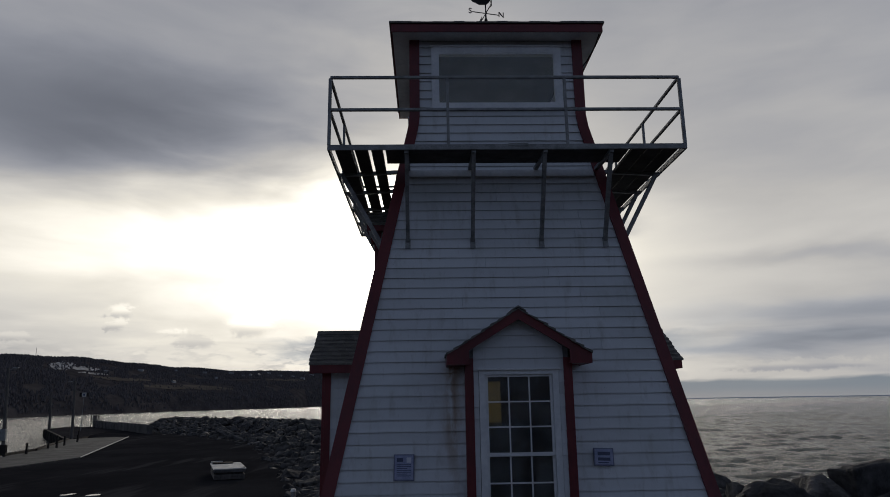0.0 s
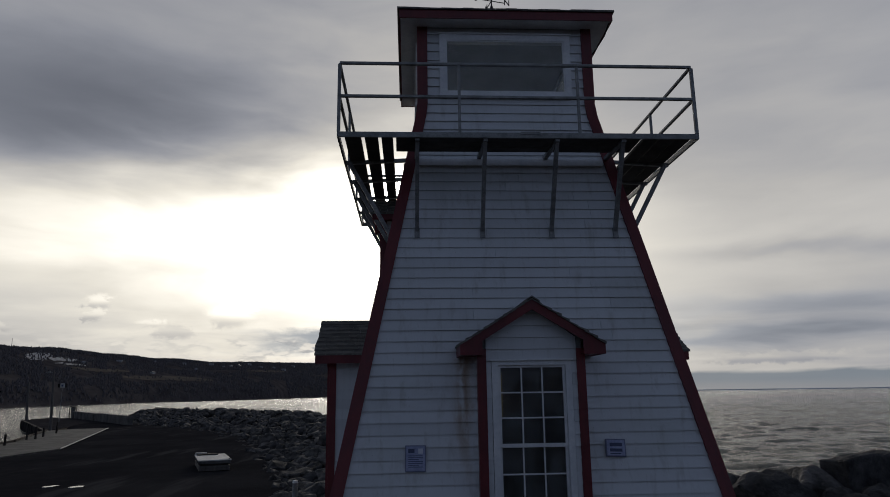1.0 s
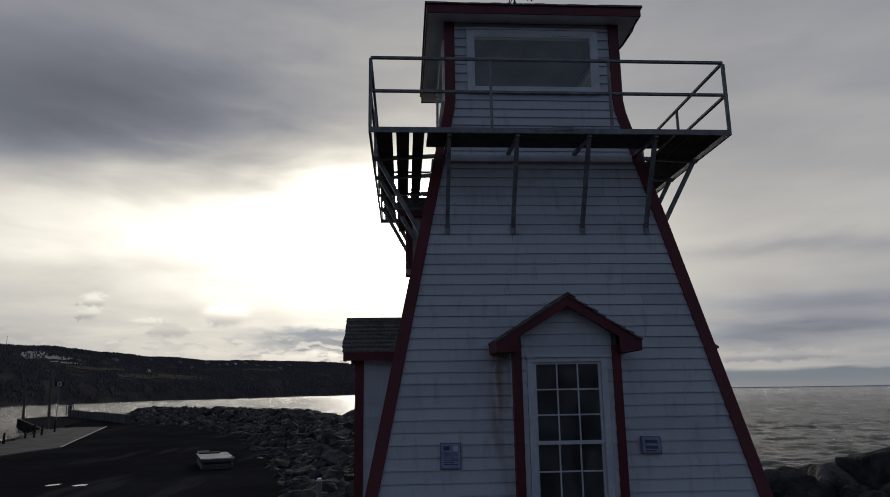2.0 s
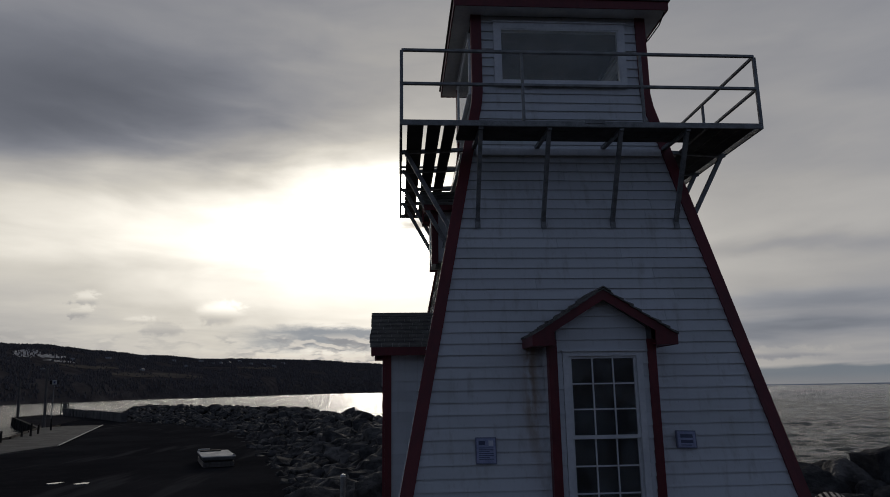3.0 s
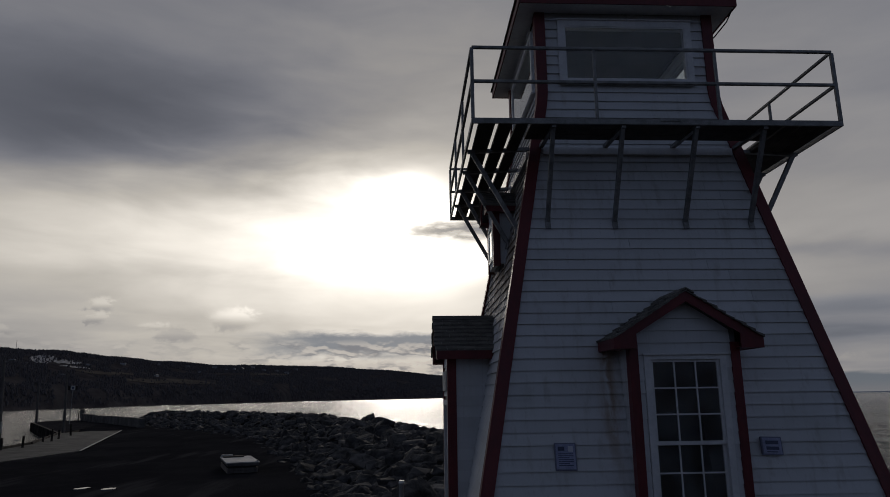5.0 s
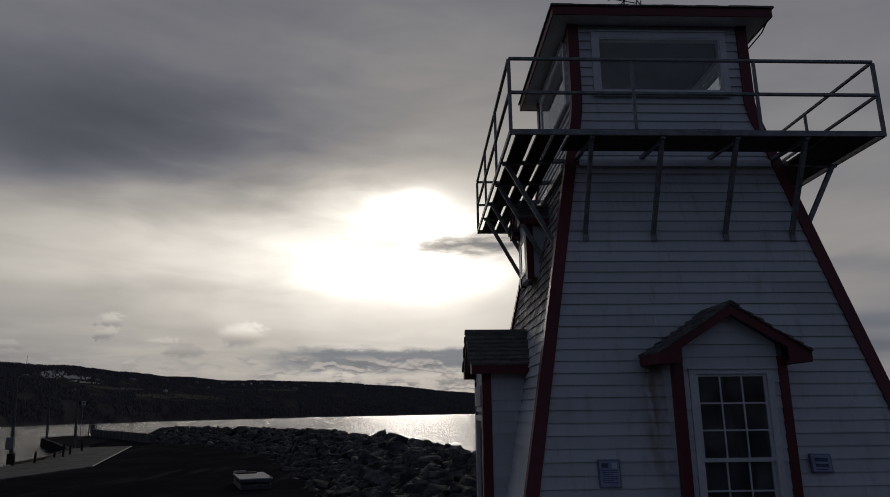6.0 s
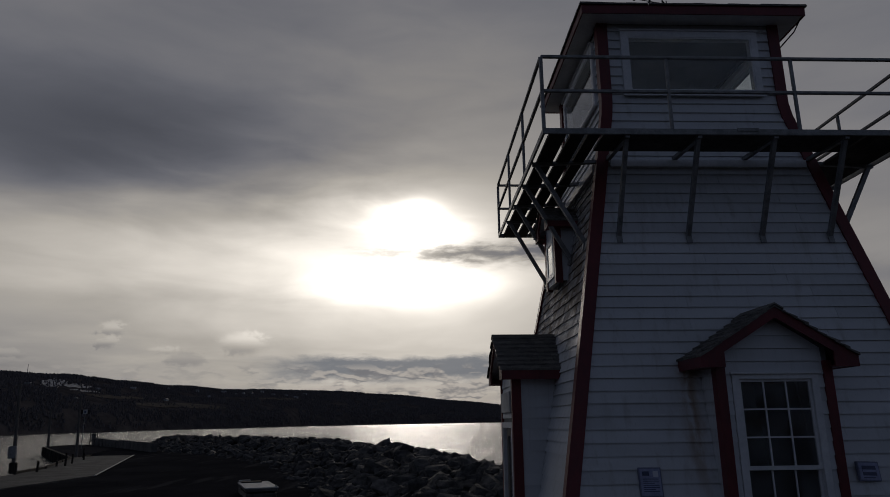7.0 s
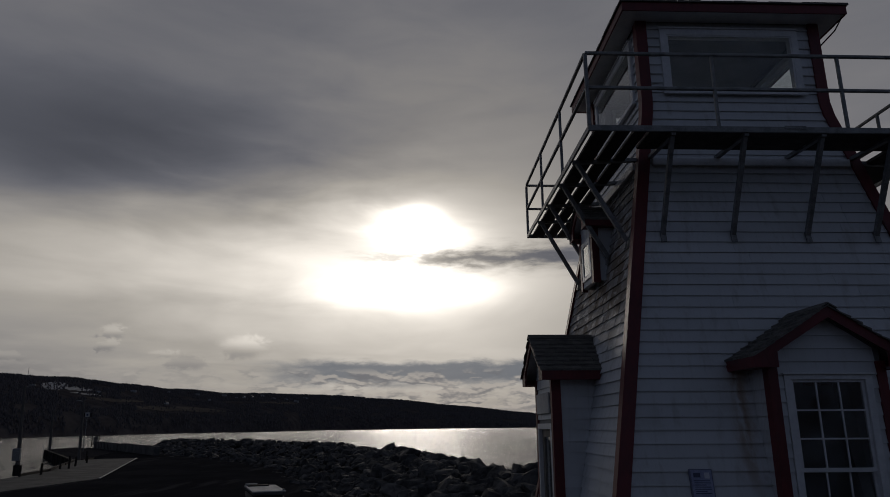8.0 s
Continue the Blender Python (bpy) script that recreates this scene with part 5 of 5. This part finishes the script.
def build_door(thing, front, ow, z0, z1):
    bm = bmesh.new()
    for a, b, c, d in ((-ow - 0.04, -ow + 0.06, z0, z1 + 0.06), (ow - 0.06, ow + 0.04, z0, z1 + 0.06), (-ow + 0.06, ow - 0.06, z1 - 0.02, z1 + 0.06)):
        box(a, b, front - 0.035, front + 0.09, c, d, bm)
    part("door_frame", bm, TRIM, thing, "white painted door frame")
    x = ow - 0.065
    leaf = bmesh.new()
    for a, b, c, d in ((-x, x, z0, 0.95), (-x, -x + 0.14, 0.95, z1 - 0.14), (x - 0.14, x, 0.95, z1 - 0.14), (-x, x, z1 - 0.14, z1 - 0.025)):
        box(a, b, front + 0.02, front + 0.065, c, d, leaf)
    door = part("door", leaf, DOOR, thing, "weathered brown glazed entrance door")
    pane = part("pane", box(-x + 0.139, x - 0.139, front + 0.038, front + 0.044, 0.949, z1 - 0.139), GLASS, door)
    pane.visible_shadow = False
    part("handle", rod((x - 0.07, front - 0.03, 1.02), (x - 0.07, front + 0.02, 1.02), 0.025, 0.025, 10), STEEL, door, "metal door knob")
    part("name_board", box(-0.5, 0.5, front - 0.05, front - 0.026, 2.36, 2.66, soft=0.004), SLAB, thing, "pale sign board over the door")


def build_side_dormer():
    """The small gabled window high on the tower's side."""
    dormer = empty("dormer_window", AXIS)
    dormer.rotation_euler = (0, 0, radians(YAW - 90))
    tagged(dormer, "small gabled dormer window high on the clapboard tower", "dormer")
    front, w, ridge, eave, rw = -2.02, 0.40, 5.60, 5.26, 0.56
    z0, zt = 4.46, 5.00
    wall = bmesh.new()
    for s in (-1, 1):
        x0, x1 = sorted((s * w, s * 0.24))
        box(x0, x1, front, front + 0.07, z0 - 0.12, zt + 0.05, wall)
        x0, x1 = sorted((s * w, s * (w - 0.07)))
        hexa(wall, [(x0, front + 0.0705, z0 - 0.12), (x1, front + 0.0705, z0 - 0.12), (x1, -half(z0) + 0.1, z0 - 0.12), (x0, -half(z0) + 0.1, z0 - 0.12)],
             [(x0, front + 0.0705, eave), (x1, front + 0.0705, eave), (x1, -half(eave) + 0.1, eave), (x0, -half(eave) + 0.1, eave)])
    box(-0.24, 0.24, front, front + 0.07, z0 - 0.12, z0 + 0.0, wall)
    prism([(-w, zt + 0.05), (w, zt + 0.05), (w, eave + 0.06), (0, ridge - 0.05), (-w, eave + 0.06)], front, front + 0.07, wall)
    part("wall", wall, WHITE, dormer)
    for s in (-1, 1):
        x0, x1 = sorted((s * (w - 0.09), s * (w + 0.015)))
        part("corner_board", box(x0, x1, front - 0.02, front - 0.001, z0 - 0.16, eave), RED, dormer, "dark red corner board")
        x0, x1 = sorted((s * (w + 0.001), s * (w + 0.0145)))
        part("corner_board", box(x0, x1, front, front + 0.09, z0 - 0.16, eave), RED, dormer, "dark red corner board")
    frame_bm = bmesh.new()
    for a, b, c, d in ((-0.28, -0.19, z0 - 0.03, zt + 0.06), (0.19, 0.28, z0 - 0.03, zt + 0.06), (-0.19, 0.19, zt - 0.02, zt + 0.06), (-0.19, 0.19, z0 - 0.03, z0 + 0.04)):
        box(a, b, front - 0.022, front + 0.06, c, d, frame_bm)
    win = part("window", frame_bm, TRIM, dormer, "white painted window frame")
    pane = part("pane", box(-0.191, 0.191, front - 0.012, front - 0.008, z0 + 0.039, zt - 0.019), GLASS, win)
    pane.visible_shadow = False
    gable_roof(dormer, rw, ridge, eave, front - 0.14, -half(ridge) + 0.25, 0.10, 71, 4)


def build_gallery():
    """The railed walkway round the lantern, on steel struts."""
    gal = empty("gallery", (AXIS[0], AXIS[1], 5.83))
    gal.rotation_euler = (0, 0, radians(YAW))
    tagged(gal, "steel-railed plank gallery carried on struts round the tower", "gallery")
    Z = lambda z: z - 5.83
    R, top, mid, deck = 2.555, 6.935, 6.435, 5.90
    for face in (0, -90, 90, 180):
        e = R if face in (0, 180) else R - 0.0305
        part("edge_beam", turned(box(-e, e, -R, -R + 0.03, Z(5.825), Z(deck)), face), STEEL, gal)
        for z, name in ((top, "top_rail"), (mid, "middle_rail")):
            part(name, turned(beam((-e + 0.02, -R + 0.02, Z(z)), (e - 0.02, -R + 0.02, Z(z)), 0.042, 0.042, soft=0.006), face), STEEL, gal)
        for x in (-0.85, 0.85):
            part("post", turned(beam((x, -R + 0.02, Z(deck)), (x, -R + 0.02, Z(top) - 0.02), 0.04, 0.04, soft=0.005), face), STEEL, gal)
        part("corner_post", turned(beam((-R + 0.02, -R + 0.02, Z(deck)), (-R + 0.02, -R + 0.02, Z(top) - 0.0215), 0.046, 0.046, soft=0.005), face), STEEL, gal)
        # planks
        rnd = random.Random(face + 7)
        if face == 90:
            length, edges = R - 0.04, ((2.452, 2.238), (2.226, 2.004), (1.990, 1.785))
        elif face == -90:
            length, edges = R - 0.04, ((2.455, 2.232), (2.178, 1.995), (1.945, 1.785))
        else:
            length, edges = 1.74, ((2.515, 2.325), (2.318, 2.125), (2.118, 1.93))
        for b, a in edges:
            part("plank", turned(box(-length - rnd.uniform(0, 0.008), length, -b, -a, Z(5.842), Z(5.885)), face), PLANK, gal)
        # ledger on the wall that carries the inner ends
        part("ledger", turned(box(-1.42, 1.42, -1.642, -1.585, Z(5.735), Z(5.838)), face), TRIM, gal, "white painted ledger board")
        # joists and struts
        for x in (-1.445, -0.49, 0.53, 1.48):
            part("joist", turned(beam((x, -R + 0.031, Z(5.815)), (x, -1.60, Z(5.8125 + 0.05)), 0.06, 0.05), face), STEEL, gal)
            part("strut", turned(beam((x, -2.46, Z(5.80)), (x, -half(4.66) - 0.005, Z(4.66)), 0.062, 0.055, up=(1, 0, 0)), face), STEEL, gal)
            part("strut_foot", turned(beam((x, -half(4.70) - 0.012, Z(4.70)), (x, -half(4.55) - 0.012, Z(4.55)), 0.075, 0.02, up=(0, 1, 0)), face), STEEL, gal)
    part("bracket_plate", box(0.0, 0.28, -R - 0.012, -R - 0.0005, Z(5.87), Z(5.91)), STEEL, gal)


def build_vane():
    """Weather vane on the roof: plain bird outline over letters and a pole."""
    vane = empty("weather_vane", (AXIS[0], AXIS[1], 9.05))
    part("pole", rod((0, 0, 0), (0, 0, 0.78), 0.016, 0.012, 8), IRON, vane)
    part("collar", rod((0, 0, 0.34), (0, 0, 0.40), 0.035, 0.02, 10), IRON, vane)
    for a in (14, 104):
        c, s = math.cos(radians(a)) * 0.27, math.sin(radians(a)) * 0.27
        part("cross_arm", rod((-c, -s, 0.50), (c, s, 0.50), 0.009, 0.009, 6), IRON, vane)
    for a, ch in ((194, "S"), (14, "N"), (284, "E"), (104, "W")):
        fo = bpy.data.curves.new("letter", "FONT")
        fo.body, fo.size, fo.extrude, fo.align_x, fo.align_y = ch, 0.16, 0.006, "CENTER", "CENTER"
        me = bpy.data.meshes.new_from_object(bpy.data.objects.new("letter_tmp", fo))
        me.materials.append(IRON)
        ob = new("letter", me)
        ob.parent = vane
        ob.matrix_local = Matrix.Translation((math.cos(radians(a)) * 0.31, math.sin(radians(a)) * 0.31, 0.51)) @ pose(0, 0, 0, 90, 0, 14 if ch in "SN" else 104)
    body = [(-0.30, 0.98), (-0.34, 0.86), (-0.26, 0.75), (-0.12, 0.69), (0.02, 0.71), (0.10, 0.80), (0.13, 0.92), (0.20, 0.98), (0.13, 1.01), (0.12, 1.08), (0.05, 1.05), (0.03, 0.93), (-0.05, 0.86), (-0.14, 0.88), (-0.20, 0.98), (-0.26, 1.02)]
    part("arrow_plate", turned(prism([(x, z - 0.02) for x, z in body], -0.006, 0.006), 10), IRON, vane, "black iron vane plate")
    tagged(vane, "black wrought iron weather vane with compass letters", "weather vane")


def plaque(x0, x1, z0, z1, tilt, picture):
    """A framed sign screwed to the clapboards, with print too small to read."""
    zc, xc = (z0 + z1) / 2, (x0 + x1) / 2
    ob = empty("plaque", (AXIS[0] + xc, AXIS[1] - half(zc) - 0.004, zc))
    ob.rotation_euler = (math.atan(-0.2), radians(tilt), 0)
    w, h = (x1 - x0) / 2, (z1 - z0) / 2
    part("frame", box(-w, w, -0.022, 0.016, -h, h, soft=0.004), PLAQUE_FRAME, ob)
    part("print", box(-w + 0.015, w - 0.015, -0.026, -0.0225, -h + 0.015, h - 0.015), PLAQUE, ob, "faded blue printed panel")
    if picture:
        part("picture", box(-w + 0.05, w - 0.05, -0.029, -0.0265, -h * 0.45, h * 0.55), INK, ob)
        part("picture_band", box(-w + 0.05, w - 0.05, -0.0315, -0.0295, -h * 0.1, h * 0.15), PLAQUE, ob)
        part("text_bar", box(-w + 0.05, w - 0.07, -0.029, -0.0265, -h * 0.72, -h * 0.62), INK, ob)
    else:
        part("picture", box(-w + 0.04, -w * 0.1, -0.029, -0.0265, h * 0.42, h * 0.72), INK, ob)
        part("picture", box(w * 0.25, w - 0.04, -0.029, -0.0265, h * 0.35, h * 0.75), PALE_INK, ob)
        for i in range(7):
            z = h * 0.2 - i * h * 0.14
            part("text_bar", box(-w + 0.04, w - 0.04 - (0.05 if i % 3 == 2 else 0), -0.029, -0.0265, z - 0.004, z + 0.004), INK, ob)
    tagged(ob, "small framed blue information sign on the clapboards" if not picture else "small framed blue picture sign on the clapboards", "sign", "signs on the tower")


def build_handrail():
    """Short post by the porch."""
    ob = empty("bollard", (-3.56, 0.86, 0.0))
    part("post", rod((0, 0, -0.1), (0, 0, 0.87), 0.045, 0.045, 12), STEEL, ob)
    part("cap", rod((0, 0, 0.87), (0, 0, 0.915), 0.052, 0.04, 12), TRIM, ob, "white cap")
    tagged(ob, "thin grey steel post with a white cap", "post")


def build_trap():
    """A bow-topped wooden trap: bent bows, lengthwise laths, an end net frame."""
    x0, y0 = 4.35, -0.27
    trap = empty("lobster_trap", (x0, y0, ground_height(x0, y0)))
    trap.rotation_euler = (0, 0, radians(-26))
    w, h, ln = 0.36, 0.58, 0.55
    part("base", box(-w, w, -ln, ln, 0.0, 0.04, soft=0.005), POLE, trap)
    arch = [(w * math.cos(math.pi * i / 14), 0.22 + (h - 0.22) * math.sin(math.pi * i / 14)) for i in range(15)]
    path = [(w, 0.04)] + arch + [(-w, 0.04)]
    for y in (-ln + 0.03, 0.0, ln - 0.03):
        bm = bmesh.new()
        for (xa, za), (xb, zb) in zip(path, path[1:]):
            beam((xa * 0.97, y, za - 0.008), (xb * 0.97, y, zb - 0.008), 0.03, 0.02, bm, up=(0, 1, 0))
        part("bow", bm, POLE, trap)
    rnd = random.Random(4)
    for i in range(13):
        q = math.pi * (i + 0.5) / 13
        x, z = w * math.cos(q), 0.22 + (h - 0.22) * math.sin(q)
        part("lath", beam((x, -ln - rnd.uniform(0, 0.02), z), (x, ln + rnd.uniform(0, 0.02), z), 0.042, 0.012, up=(math.cos(q), 0, math.sin(q))), LATH, trap)
    for s in (-1, 1):
        for z in (0.10, 0.17):
            part("lath", beam((s * (w + 0.004), -ln, z), (s * (w + 0.004), ln, z), 0.042, 0.012, up=(s, 0, 0)), LATH, trap)
    tagged(trap, "pale weathered wooden lath trap with a rounded top", "lobster trap")


build_tower()
bay = build_bay("window_bay", "white clapboard window bay with red trim and shingled gable", "window bay", False)
porch = build_bay("entrance_porch", "white clapboard entrance porch with red trim and shingled gable", "porch", True)
porch.matrix_basis = pose(*AXIS, 0, 0, YAW - 90)
copy_thing(bay, pose(AXIS[0] - 0.06, AXIS[1], 0, 0, 0, YAW + 90))
build_side_dormer()
build_gallery()
build_vane()
plaque(-1.60, -1.335, 1.375, 1.70, 0.5, False)
plaque(0.985, 1.245, 1.515, 1.735, 2.0, True)
build_handrail()
build_trap()
